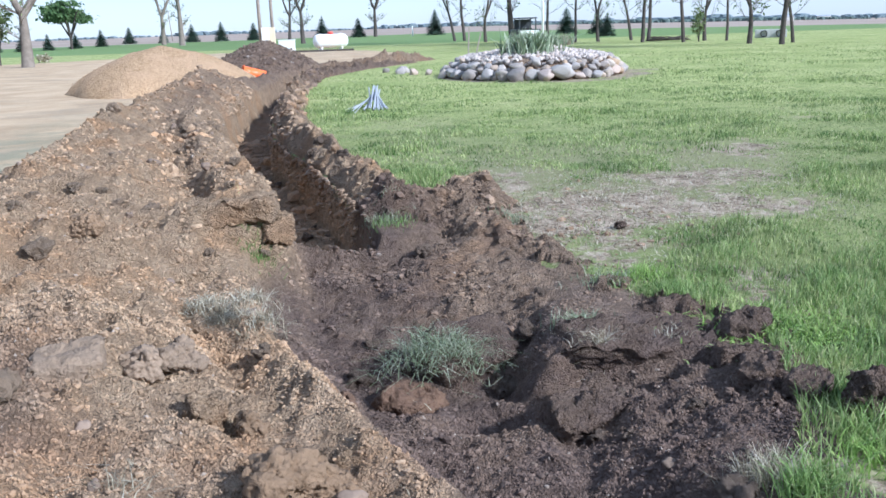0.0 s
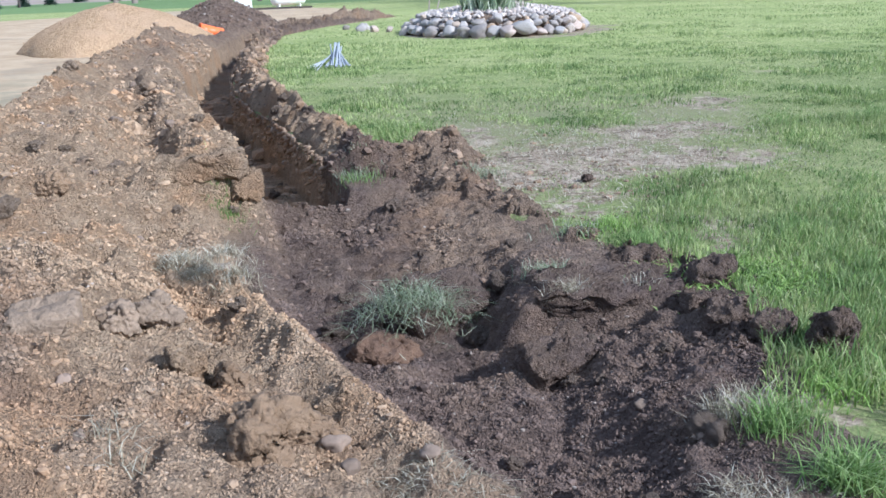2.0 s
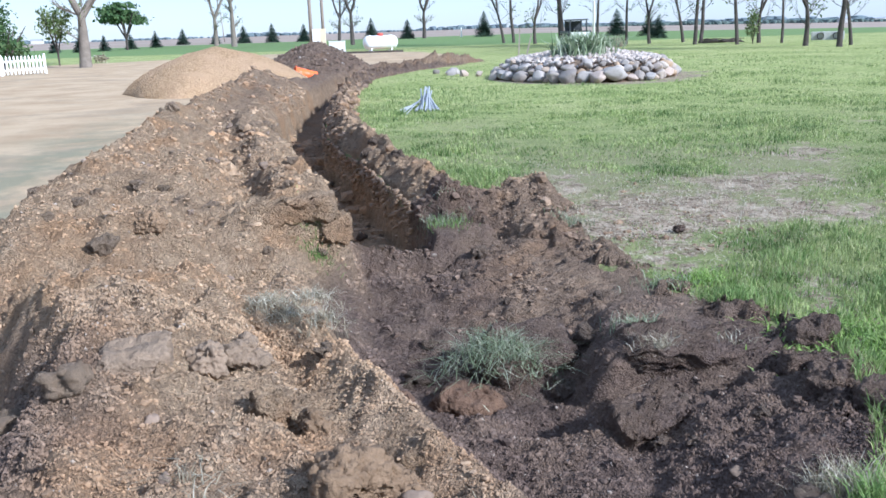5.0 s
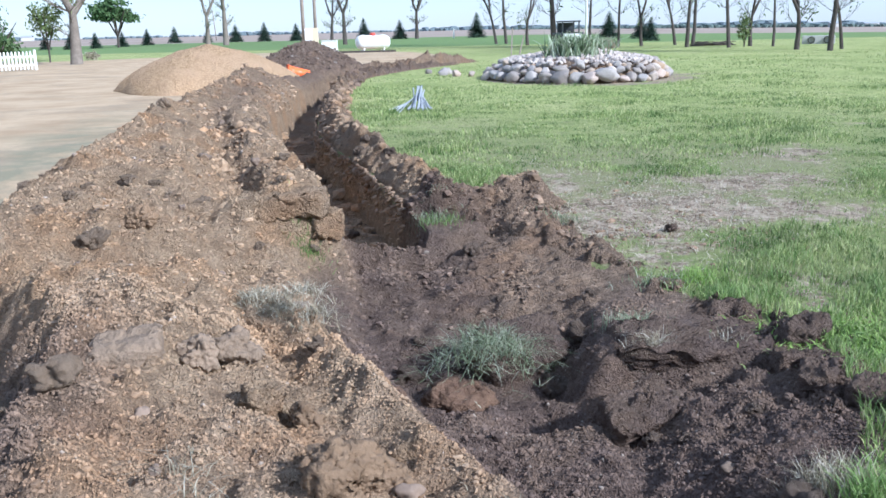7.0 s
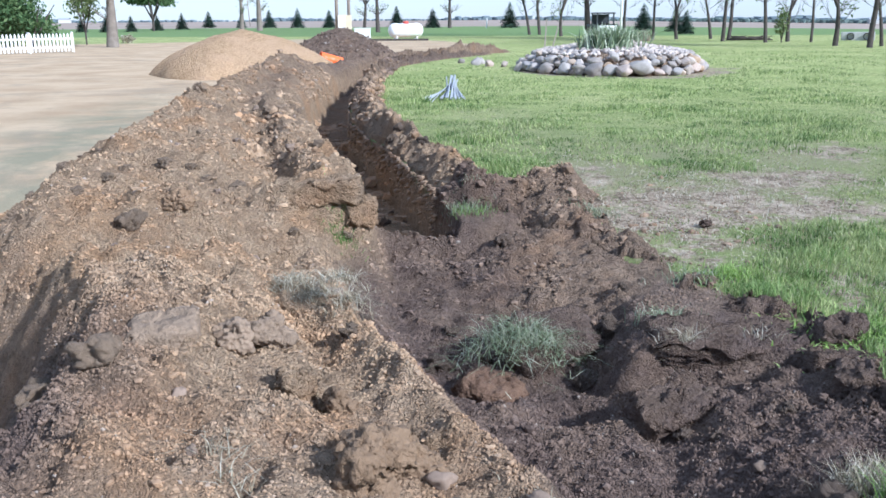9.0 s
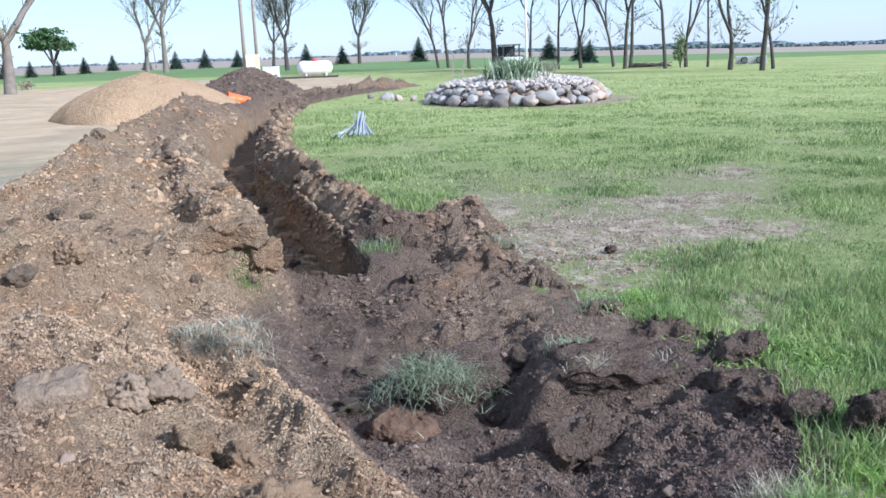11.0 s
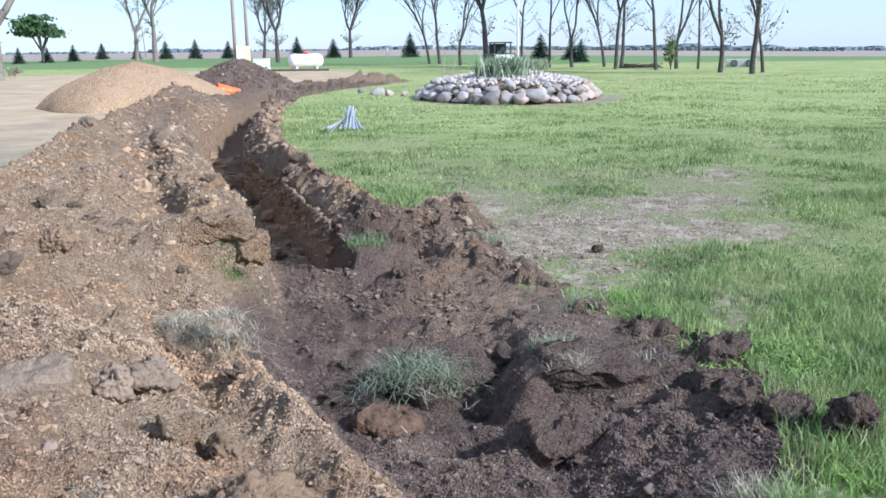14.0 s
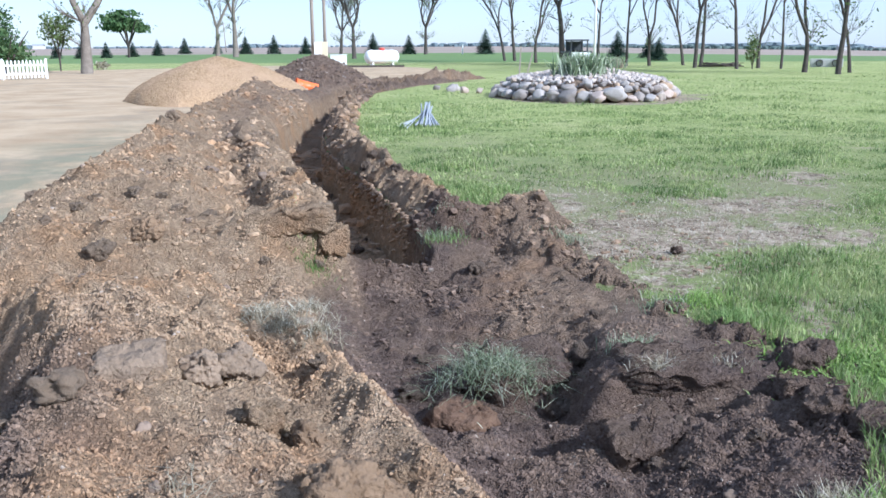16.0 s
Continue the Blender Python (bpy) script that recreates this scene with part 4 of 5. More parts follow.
sod_tuft("grass_tuft", "wilting grey-green grass on a slumped sod block", 0.28, 4.72, 0.20, 1150, 0.15, 0.125, GREYGREEN, 81, 0.0045, 2.2)
tuft("grass_tuft", "grey-green grass on top of the sod ledge", 1.03, 4.62, 300, 0.08, 0.09, GREYGREEN, 82)
tuft("grass_tuft", "white dry grass hanging over the sod ledge", 1.06, 4.30, 220, 0.05, 0.11, STRAW, 83, 0.004, 1.4)
tuft("grass_tuft", "thin dry grass on the sod ledge", 1.48, 4.30, 70, 0.05, 0.10, STRAW, 84, 0.004)
tuft("grass_tuft", "small bright green sprout of grass on the shelf", -0.93, 5.98, 320, 0.06, 0.07, BRIGHT, 85)
tuft("grass_tuft", "long fresh green grass at the pit corner", 1.45, 2.72, 300, 0.06, 0.15, BRIGHT, 86, 0.006)
tuft("grass_tuft", "pale dry grass at the pit corner", 1.36, 2.86, 420, 0.07, 0.13, STRAW, 87, 0.004)
tuft("grass_tuft", "bright green clover and grass at the lawn edge", 2.15, 4.35, 1500, 0.24, 0.06, CLOVER, 88, 0.011, 1.5)
tuft("grass_tuft", "arching green grass clump by the pit corner", 1.53, 2.34, 420, 0.06, 0.17, BRIGHT, 89, 0.006, 1.3)
tuft("grass_tuft", "fresh green grass under the sod lump", 1.78, 2.94, 260, 0.09, 0.12, CLOVER, 190, 0.007)
tuft("grass_tuft", "dry roots and straw on the near bank", -0.75, 2.44, 50, 0.03, 0.10, STRAW, 90, 0.004, 1.8)
tuft("grass_tuft", "turf on the corner between trench and pit", -0.06, 7.18, 420, 0.12, 0.07, GREYGREEN, 191)
tuft("grass_tuft", "yellow-green grass at the lawn edge", 1.62, 5.45, 260, 0.09, 0.10, CLOVER, 192)
tuft("grass_tuft", "small green weeds among the near crumbs", -0.06, 2.19, 90, 0.05, 0.05, BRIGHT, 193, 0.008)
for k, (tx, ty, n, sp) in enumerate(((0.12, 2.44, 90, 0.07), (0.30, 2.34, 150, 0.07), (0.48, 2.26, 200, 0.07), (0.68, 2.20, 240, 0.08), (0.90, 2.14, 240, 0.09), (1.15, 2.34, 160, 0.06), (1.25, 2.16, 260, 0.12), (0.55, 2.05, 200, 0.14))):
    tuft("dead_grass", "pale dry roots and straw along the pit edge", tx, ty, 3 * n, sp, 0.045, STRAW, 200 + k, 0.0035, 2.6)
for k, (tx, ty) in enumerate(((-0.05, 7.05), (1.35, 5.35), (1.62, 5.15), (0.95, 6.95), (2.05, 5.05))):
    tuft("grass_tuft", "thin fringe of grass at the lawn edge", tx, ty, 160, 0.11, 0.09, GREYGREEN if k % 2 else BRIGHT, 91 + k)
g = np.random.default_rng(99)
n = 9000
sx, sy = g.normal(2.0, 1.2, n), g.normal(7.6, 1.5, n)
ok = (soil_at(sx, sy)[0] < 0.02) & (sx > along(sy, PIT_Y, PIT_RT)) & (bareness(sx, sy) > 0.15)
tagged(blades("dead_grass", sx[ok], sy[ok], land(sx[ok], sy[ok]), 0.03 + 0.03 * g.random(int(ok.sum())), np.full(int(ok.sum()), 0.006), STRAW, 98, 1.0, 2.0), "flattened dead straw on the bare lawn", "dead grass", kind="stuff")

for k, (x, y, n, sp) in enumerate(((-0.97, 4.46, 420, 0.08), (-0.84, 4.36, 420, 0.08), (-0.70, 4.22, 260, 0.07), (-0.62, 4.12, 200, 0.05))):
    sod_tuft("dead_grass", "bleached dead grass matted on the sod block", x, y, 0.10, n, sp, 0.075, STRAW, 170 + k, 0.004, 2.0)
tuft("dead_grass", "wisp of bleached straw on the near bank", -0.85, 2.60, 46, 0.04, 0.11, STRAW, 181, 0.004, 1.8)


# ---- paints and metals ----
WHITE = simple("white_paint", (0.74, 0.74, 0.72), (0.82, 0.82, 0.80), 3, 0.45, spec=0.5)
RED = simple("red_paint", (0.45, 0.07, 0.05), (0.55, 0.10, 0.07), 5, 0.5)
ORANGE = simple("orange_plastic", (0.75, 0.13, 0.03), (0.85, 0.18, 0.04), 5, 0.45, spec=0.4)
TANBOX = simple("cream_enamel", (0.62, 0.53, 0.36), (0.72, 0.63, 0.46), 4, 0.5)
POLEWOOD = simple("weathered_pole_wood", (0.24, 0.20, 0.17), (0.38, 0.33, 0.28), 6, 0.9, bumps=0.4)
TIE = simple("tarred_timber", (0.05, 0.042, 0.036), (0.10, 0.085, 0.07), 8, 0.9, bumps=0.5)
STEEL = simple("galvanised_steel", (0.34, 0.36, 0.39), (0.50, 0.52, 0.55), 10, 0.5, 0.25, 0.5)
BLACK = simple("black_rubber", (0.015, 0.015, 0.016), (0.035, 0.035, 0.035), 8, 0.7)
MACHINE = simple("dark_machine_paint", (0.03, 0.035, 0.04), (0.07, 0.075, 0.08), 6, 0.5)
CONCRETE = simple("pale_concrete", (0.42, 0.41, 0.39), (0.58, 0.57, 0.54), 4, 0.9, bumps=0.3)
BARK = simple("grey_brown_bark", (0.045, 0.037, 0.032), (0.115, 0.098, 0.085), 5, 0.95, bumps=0.7, bscale=14)
BARK_PALE = simple("pale_bark", (0.13, 0.11, 0.09), (0.26, 0.22, 0.18), 4, 0.95, bumps=0.6, bscale=12)
LEAF = island_mat("young_leaves", [(0.0, (0.09, 0.13, 0.045)), (0.6, (0.16, 0.21, 0.08)), (1.0, (0.25, 0.28, 0.13))], 0.7, 0.2, 0.3)
LEAF_DARK = island_mat("dense_leaves", [(0.0, (0.04, 0.08, 0.03)), (0.6, (0.085, 0.145, 0.055)), (1.0, (0.15, 0.21, 0.09))], 0.7, 0.2, 0.2)
NEEDLE = island_mat("spruce_needles", [(0.0, (0.03, 0.06, 0.042)), (0.6, (0.06, 0.105, 0.07)), (1.0, (0.11, 0.16, 0.11))], 0.8, 0.2)
BOULDER, nt_, b_ = material("boulder", 0.85, 0, 0.25)
info_ = nt_.nodes.new("ShaderNodeObjectInfo")
tone_ = ramp(nt_, info_.outputs["Random"], [(0.0, (0.27, 0.24, 0.22)), (0.2, (0.43, 0.375, 0.335)), (0.4, (0.50, 0.395, 0.33)), (0.6, (0.33, 0.31, 0.30)), (0.8, (0.54, 0.48, 0.43)), (0.92, (0.44, 0.31, 0.20)), (1.0, (0.40, 0.36, 0.33))])
speck_ = ramp(nt_, tex_noise(nt_, 9.0, 6, 0.7), [(0.3, (0.62, 0.6, 0.58)), (0.6, (1, 1, 1))])
nt_.links.new(mix(nt_, 0.8, tone_, speck_, "MULTIPLY"), b_.inputs["Base Color"])
bump(nt_, b_, tex_noise(nt_, 14.0), 0.3, 0.03)


COBBLE = island_mat("pale_cobbles", [(0.0, (0.28, 0.25, 0.23)), (0.4, (0.46, 0.40, 0.36)), (0.7, (0.52, 0.43, 0.37)), (1.0, (0.58, 0.53, 0.48))], 0.85, 0.25)

# ---- trees ----
def copy_to(ob, m):
    """copy_thing for a thing that is itself scaled."""
    return copy_thing(ob, m @ Matrix.Diagonal((1 / ob.scale[0], 1 / ob.scale[1], 1 / ob.scale[2], 1)))



def branch_tree(seed, height, radius, fork, lean, spread=0.55, levels=4, leaves=500, leaf_size=0.10, twig_sides=3, up=0.35):
    """Trunk and limbs as one mesh, and small leaves round the twig ends as another."""
    r = random.Random(seed)
    tubes, tips = [], []

    def grow(p, d, length, rad, level):
        n = 4 if level < 2 else 3
        pts, rr = [p.copy()], [rad]
        for i in range(n):
            w = 0.05 if level == 0 else 0.16
            d = (d + Vector((r.gauss(0, w), r.gauss(0, w), r.gauss(0.02, 0.08) + up * 0.12 * (level > 0)))).normalized()
            p = p + d * length / n
            pts.append(p.copy())
            rr.append(rad * (1 - 0.42 * (i + 1) / n))
            if level >= levels - 1:
                tips.append(p.copy())
        sides = 9 if level == 0 else 6 if level == 1 else twig_sides
        if level == 0:
            pts.insert(0, pts[0] - Vector((0, 0, 0.15)))
            rr.insert(0, rad * 1.35)
        tubes.append(tube([tuple(q) for q in pts], rr, sides, False))
        if level >= levels:
            return
        if level < 2:   # thin side shoots
            for k in range(7 if level == 0 else 5):
                q = pts[r.randint(len(pts) // 2, len(pts) - 1)]
                a = r.uniform(0, 6.283)
                grow(q.copy(), Vector((math.cos(a), math.sin(a), r.uniform(0.4, 1.2))).normalized(), r.uniform(0.7, 1.5), rad * 0.13, levels - 1)
        kids = r.randint(2, 3) if level == 0 else 5 if level < 2 else 7
        for k in range(kids):
            a = 2 * math.pi * (k / kids) + r.uniform(-0.6, 0.6)
            side = Vector((math.cos(a), math.sin(a), 0))
            nd = (d + side * r.uniform(spread * 0.5, spread * 1.3) + Vector((0, 0, up * 0.4))).normalized()
            q = p if (level == 0 and k < 2) or k == 0 else pts[r.randint(1 if level else len(pts) - 2, len(pts) - 1)]
            grow(q.copy(), nd, length * r.uniform(0.55, 0.82) if level else (height - fork) * 0.45, rad * (0.58 if k < 2 else 0.42) * (0.9 if level else 1.05), level + 1)

    grow(Vector((0, 0, 0)), Vector((lean[0], lean[1], 1)).normalized(), fork, radius, 0)
    V, F = join(tubes)
    trunk = mesh_np("trunk", V, F, [BARK], True)
    g = np.random.default_rng(seed)
    T = np.array([t[:] for t in tips])
    pick = T[g.integers(0, len(T), leaves)] + g.normal(0, leaf_size * 1.6, (leaves, 3))
    crown = leaf_mesh("crown", pick, leaf_size, LEAF, seed)
    return trunk, crown


def leaf_mesh(name, P, size, mat, seed):
    g = np.random.default_rng(seed)
    n = len(P)
    a = g.normal(0, 1, (n, 3))
    a /= np.linalg.norm(a, axis=1)[:, None]
    b = np.cross(a, g.normal(0, 1, (n, 3)))
    b /= np.linalg.norm(b, axis=1)[:, None]
    s = size * g.uniform(0.5, 1.2, (n, 1))
    V = np.stack([P - a * s, P + b * s * 0.45, P + a * s, P - b * s * 0.45], 1).reshape(-1, 3)
    F = np.arange(4 * n).reshape(n, 4)
    return mesh_np(name, V, F, [mat])


def tree_thing(meshes, m, label, name="tree", bark=None, group=""):
    ob = empty(name, m, label, "tree", group)
    t = part("trunk", meshes[0], None, ob)
    c = part("crown", meshes[1], None, ob)
    c["kind"] = "stuff"
    return ob


ROW = [branch_tree(11, 11, 0.13, 3.4, (0.02, 0), 0.34, leaves=650), branch_tree(12, 11, 0.12, 2.6, (-0.06, 0), 0.30, leaves=950, leaf_size=0.09),
       branch_tree(13, 11, 0.115, 4.0, (0.12, 0.02), 0.34, leaves=550), branch_tree(14, 12, 0.13, 1.8, (0.04, 0), 0.30, leaves=700), branch_tree(15, 11, 0.11, 4.4, (-0.10, 0), 0.36, leaves=650)]
first = {}
# x, y, shape, girth, turn
STAND = ((5.4, 84.4, 1, 1.2, 0), (6.3, 84.1, 4, 1.4, 40), (7.4, 75.3, 3, 1.2, 90), (8.7, 68.1, 0, 1.9, 10), (14.6, 87.3, 2, 1.3, 200), (12.5, 63.1, 4, 0.9, 80), (14.0, 62.7, 3, 1.0, 150),
         (16.6, 63.8, 1, 1.0, 0), (15.3, 56.0, 0, 1.0, 200), (16.4, 58.7, 2, 1.1, 0), (16.9, 52.9, 4, 1.05, 300), (18.9, 55.1, 3, 1.0, 60), (19.7, 53.5, 2, 0.75, 20), (18.1, 45.9, 3, 1.1, 240), (18.6, 43.1, 0, 1.1, 120), (19.9, 44.8, 1, 0.8, 0))
for x, y, k, girth, turn in STAND:
    m = pose(x, y, 0, 0, 0, turn) @ Matrix.Diagonal((girth, girth, 1.0 + 0.25 * (girth - 1), 1))
    if k not in first:
        first[k] = tree_thing(ROW[k], m, "slender shelterbelt tree with dark bark and thin spring leaves", group="row of trees")
    else:
        copy_to(first[k], m)
BIG = [branch_tree(21, 13, 0.36, 2.8, (0.02, 0), 0.42, leaves=750, leaf_size=0.14), branch_tree(22, 17, 0.42, 4.5, (0.0, 0), 0.5, leaves=1100, leaf_size=0.17), branch_tree(23, 14, 0.28, 3.6, (-0.10, 0), 0.6, leaves=850, leaf_size=0.15)]
for me in (BIG[0][0], BIG[1][0]):
    me.materials[0] = BARK_PALE
tree_thing(BIG[0], pose(-20.5, 51.6, 0, 0, 0, 30), "large pale-barked tree beside the drive, nearly bare", group="old trees")
t2 = tree_thing(BIG[1], pose(-38.1, 151.6, 0, 0, 0, 0), "tall old tree on the far lawn, nearly bare", group="old trees")
copy_thing(t2, pose(-30.7, 132.5, 0, 0, 0, 120) @ Matrix.Scale(1.05, 4))
t3 = tree_thing(BIG[2], pose(-16.1, 138.8, 0, 0, 0, 60), "bare spreading tree beyond the tank", group="old trees")
copy_thing(t3, pose(-10.8, 106.3, 0, 0, 0, 200))
copy_thing(t3, pose(-3.6, 157.6, 0, 0, 0, 10) @ Matrix.Scale(1.25, 4))


# spruces: whorls of drooping fronds
def spruce_meshes(seed, height, width):
    r = random.Random(seed)
    V, F = tube([(0, 0, -0.1), (0, 0, height * 0.5), (0, 0, height)], [0.05, 0.035, 0.008], 6, False)
    trunk = mesh_np("trunk", V, F, [BARK], True)
    V, F = [], []
    z = 0.08 * height
    while z < height * 0.99:
        rad = width * (1 - z / height) ** 0.8 + 0.05
        n = max(6, int(26 * rad / width) + 5)
        for k in range(n):
            a = 2 * math.pi * (k + r.random()) / n
            L = rad * r.uniform(0.7, 1.12)
            d = Vector((math.cos(a), math.sin(a), 0))
            s = Vector((-d.y, d.x, 0))
            base = Vector((0, 0, z + r.uniform(-0.04, 0.04)))
            for j in range(6):
                f0 = j / 6
                p = base + d * L * (f0 + 0.12) + Vector((0, 0, 0.10 * L - 0.38 * L * f0))
                w = 0.20 * L * (1 - 0.6 * f0) + 0.03
                tip = p + d * 0.30 * L + Vector((0, 0, r.uniform(-0.10, 0.02) * L))
                o = len(V)
                V += [tuple(p - s * w + Vector((0, 0, r.uniform(-0.05, 0.03)))), tuple(p + s * w + Vector((0, 0, r.uniform(-0.05, 0.03)))), tuple(tip)]
                F.append((o, o + 1, o + 2))
        z += 0.042 * height * r.uniform(0.7, 1.2)
    return trunk, mesh_np("crown", V, F, [NEEDLE])


SPR = [spruce_meshes(1, 3.0, 1.2), spruce_meshes(2, 3.0, 1.3)]
spr = {}
for i, (x, y, h) in enumerate(((-48.2, 128.7, 2.3), (-49.0, 142, 2.4), (-50.2, 158, 2.9), (-55.8, 194, 3.5), (-47.3, 188, 2.9), (-40.4, 183, 3.6), (-33.9, 179, 3.8), (-26.9, 174, 3.4), (-15.4, 191, 4.3), (-6.6, 159.8, 3.4), (6.4, 150.6, 4.2), (20.8, 111, 3.2), (19.1, 82, 2.1), (-49.7, 123.7, 2.4), (-54.0, 125.6, 2.2), (22.2, 100.0, 2.6))):
    m = pose(x, y, 0, 0, 0, i * 77) @ Matrix.Scale(h / 3.0, 4)
    if i % 2 not in spr:
        spr[i % 2] = tree_thing(SPR[i % 2], m, "small dark green spruce on the far lawn", "spruce", group="spruces")
    else:
        copy_to(spr[i % 2], m)


# leafy shrubs and round crowns
def leafy(name, label, x, y, stem_h, cz, rx, rz, leaves, size, seed, mat=None, base=0.0):
    r = random.Random(seed)
    g = np.random.default_rng(seed)
    ob = empty(name, pose(x, y, base), label, "tree" if stem_h > 0.5 else "shrub")
    tubes = []
    for k in range(5):
        a = k * 1.26 + r.random()
        tubes.append(tube([(0, 0, -0.1), (0.02 * math.cos(a), 0.02 * math.sin(a), stem_h * 0.7 + 0.1), (rx * 0.5 * math.cos(a), rx * 0.5 * math.sin(a), cz), (rx * 0.75 * math.cos(a), rx * 0.75 * math.sin(a), cz + rz * 0.4)], [0.05 * rx, 0.045 * rx, 0.025 * rx, 0.008 * rx], 6, False))
    part("trunk", tube_mesh("trunk", tubes, BARK), None, ob)
    centres = g.normal(0, 1, (26, 3))
    centres /= np.linalg.norm(centres, axis=1)[:, None]
    centres *= g.uniform(0.35, 0.95, (26, 1)) * np.array([rx, rx, rz])
    P = centres[g.integers(0, 26, leaves)] + g.normal(0, 0.17, (leaves, 3)) * np.array([rx, rx, rz])
    P[:, 2] += cz
    c = part("crown", leaf_mesh("crown", P, size, mat or LEAF_DARK, seed), None, ob)
    c["kind"] = "stuff"
    return ob


leafy("tree", "round-headed green tree far across the lawn", -46.9, 134.2, 2.2, 5.0, 3.4, 1.5, 2600, 0.38, 5)
leafy("tree", "young tree with a light crown behind the fence", -24.3, 57.0, 1.0, 2.5, 1.0, 1.2, 900, 0.14, 6, LEAF)
leafy("shrub", "big leafy green bush behind the picket fence", -23.6, 48.5, 0.3, 1.7, 1.7, 1.6, 2400, 0.14, 7)
leafy("shrub", "tall leafy bush behind the picket fence", -24.6, 47.6, 0.3, 2.5, 1.7, 2.2, 4600, 0.14, 17)
leafy("shrub", "small brown shrub at the foot of a tree", -23.0, 60.6, 0.0, 0.28, 0.5, 0.3, 400, 0.09, 8, STRAW)
leafy("shrub", "thin bush at the foot of a row tree", 17.9, 53.2, 0.1, 1.1, 0.5, 0.8, 420, 0.10, 9, LEAF)


# ---- rock-edged flower bed ----
BED = (4.0, 26.3, 2.45, 3.7)
bed = empty("rock_bed", pose(BED[0], BED[1], 0), "raised flower bed heaped with pale field stones", "flower bed")
n = 70
u = np.linspace(-1, 1, n)
X, Y = np.meshgrid(u, u)
R = np.hypot(X, Y)
bz = np.where(R < 1, 0.44 * step(1.0, 0.76, R) + 0.38 * np.clip(1 - R, 0, 1) - 0.02, -0.06)
idx = np.arange(n * n).reshape(n, n)
Fq = np.stack([idx[:-1, :-1], idx[:-1, 1:], idx[1:, 1:], idx[1:, :-1]], -1)
keep = (R < 1.0)
keep = keep[:-1, :-1] | keep[1:, 1:]
me = mesh_np("core", np.stack([X * BED[2], Y * BED[3], bz], -1).reshape(-1, 3), Fq[keep], [SOIL], True)
add_attr(me, moist_shade=np.full(n * n, 0.5))
part("core", me, None, bed, "dark soil filling between the stones")
def boulder_mesh(seed):
    """A field stone: a lump with a few worn flat faces."""
    me = rock_mesh("stone", seed, 3, (1, 0.9, 0.85), 0.28, BOULDER)
    r = random.Random(seed)
    for k in range(9):
        d = Vector((r.gauss(0, 1), r.gauss(0, 1), r.gauss(0, 1))).normalized()
        cut = r.uniform(0.52, 0.78)
        for v in me.vertices:
            over = v.co.dot(d) - cut
            if over > 0:
                v.co -= d * over * 0.88
    return me


RV = [boulder_mesh(200 + k) for k in range(8)]
g = np.random.default_rng(41)


def put_stone(x, y, z, r):
    ob = part("stone", RV[int(g.integers(8))], None, bed)
    ob.matrix_basis = pose(x, y, z, g.uniform(-14, 14), g.uniform(-14, 14), g.uniform(0, 360)) @ Matrix.Diagonal((r * g.uniform(1.0, 1.3), r * g.uniform(0.95, 1.25), r * g.uniform(0.75, 1.05), 1))


for ring, (rad, zz, r0, r1) in enumerate(((1.0, 0.10, 0.10, 0.26), (0.93, 0.29, 0.08, 0.18), (0.86, 0.42, 0.06, 0.12))):
    a = math.radians(-200)
    while a < math.radians(40):
        r = (r0 + (r1 * 1.1 - r0) * g.random() ** 1.3) * (1.0 if ring else 1.15 - 0.35 * abs(math.cos(a)))
        rx, ry = BED[2] * rad, BED[3] * rad
        ds = math.hypot(rx * math.sin(a), ry * math.cos(a))
        j = g.uniform(0.96, 1.04)
        put_stone(rx * math.cos(a) * j, ry * math.sin(a) * j, r * 0.62 if ring == 0 else zz + g.uniform(-0.07, 0.05), r)
        a += 1.7 * r / ds
for k in range(150):
    q, a = 0.82 * math.sqrt(g.random()), g.uniform(-math.pi, math.pi)
    x, y = q * BED[2] * math.cos(a), q * BED[3] * math.sin(a)
    if x < -0.3 and abs(y - 0.0) < 1.2 and x > -1.6:
        continue
    put_stone(x, y, 0.43 + 0.38 * (1 - q) + 0.02 * g.random(), g.uniform(0.045, 0.095))


g = np.random.default_rng(43)
q_, a_ = 0.86 * np.sqrt(g.random(1500)), g.uniform(-math.pi, math.pi, 1500)
bx, by = q_ * BED[2] * np.cos(a_), q_ * BED[3] * np.sin(a_)
V, F = lump_arrays(44, 1)
ob = part("cobbles", scatter_mesh("cobbles", V, F, np.stack([bx, by, 0.43 + 0.36 * (1 - q_) + 0.03 * g.random(1500)], -1), g.uniform(0, 6, 1500), g.uniform(0.035, 0.085, (1500, 1)) * g.uniform(0.75, 1.25, (1500, 3)), COBBLE), None, bed, "small pale stones heaped over the bed")
ob["kind"] = "stuff"

# yucca clump and companions on the bed
YUCCA = island_mat("yucca_leaves", [(0.0, (0.15, 0.21, 0.11)), (0.6, (0.30, 0.37, 0.22)), (1.0, (0.52, 0.55, 0.42))], 0.6, 0.3, 0.15)


def spiky(name, label, x, y, z, n, length, width, mat, seed, spread=0.22):
    g = np.random.default_rng(seed)
    px, py = x + g.normal(0, spread, n), y + g.normal(0, spread, n)
    ob = blades(name, px, py, np.full(n, z), length * g.uniform(0.6, 1.1, n), np.full(n, width), mat, seed, 0.35, 0.9)
    return tagged(ob, label, "plant")


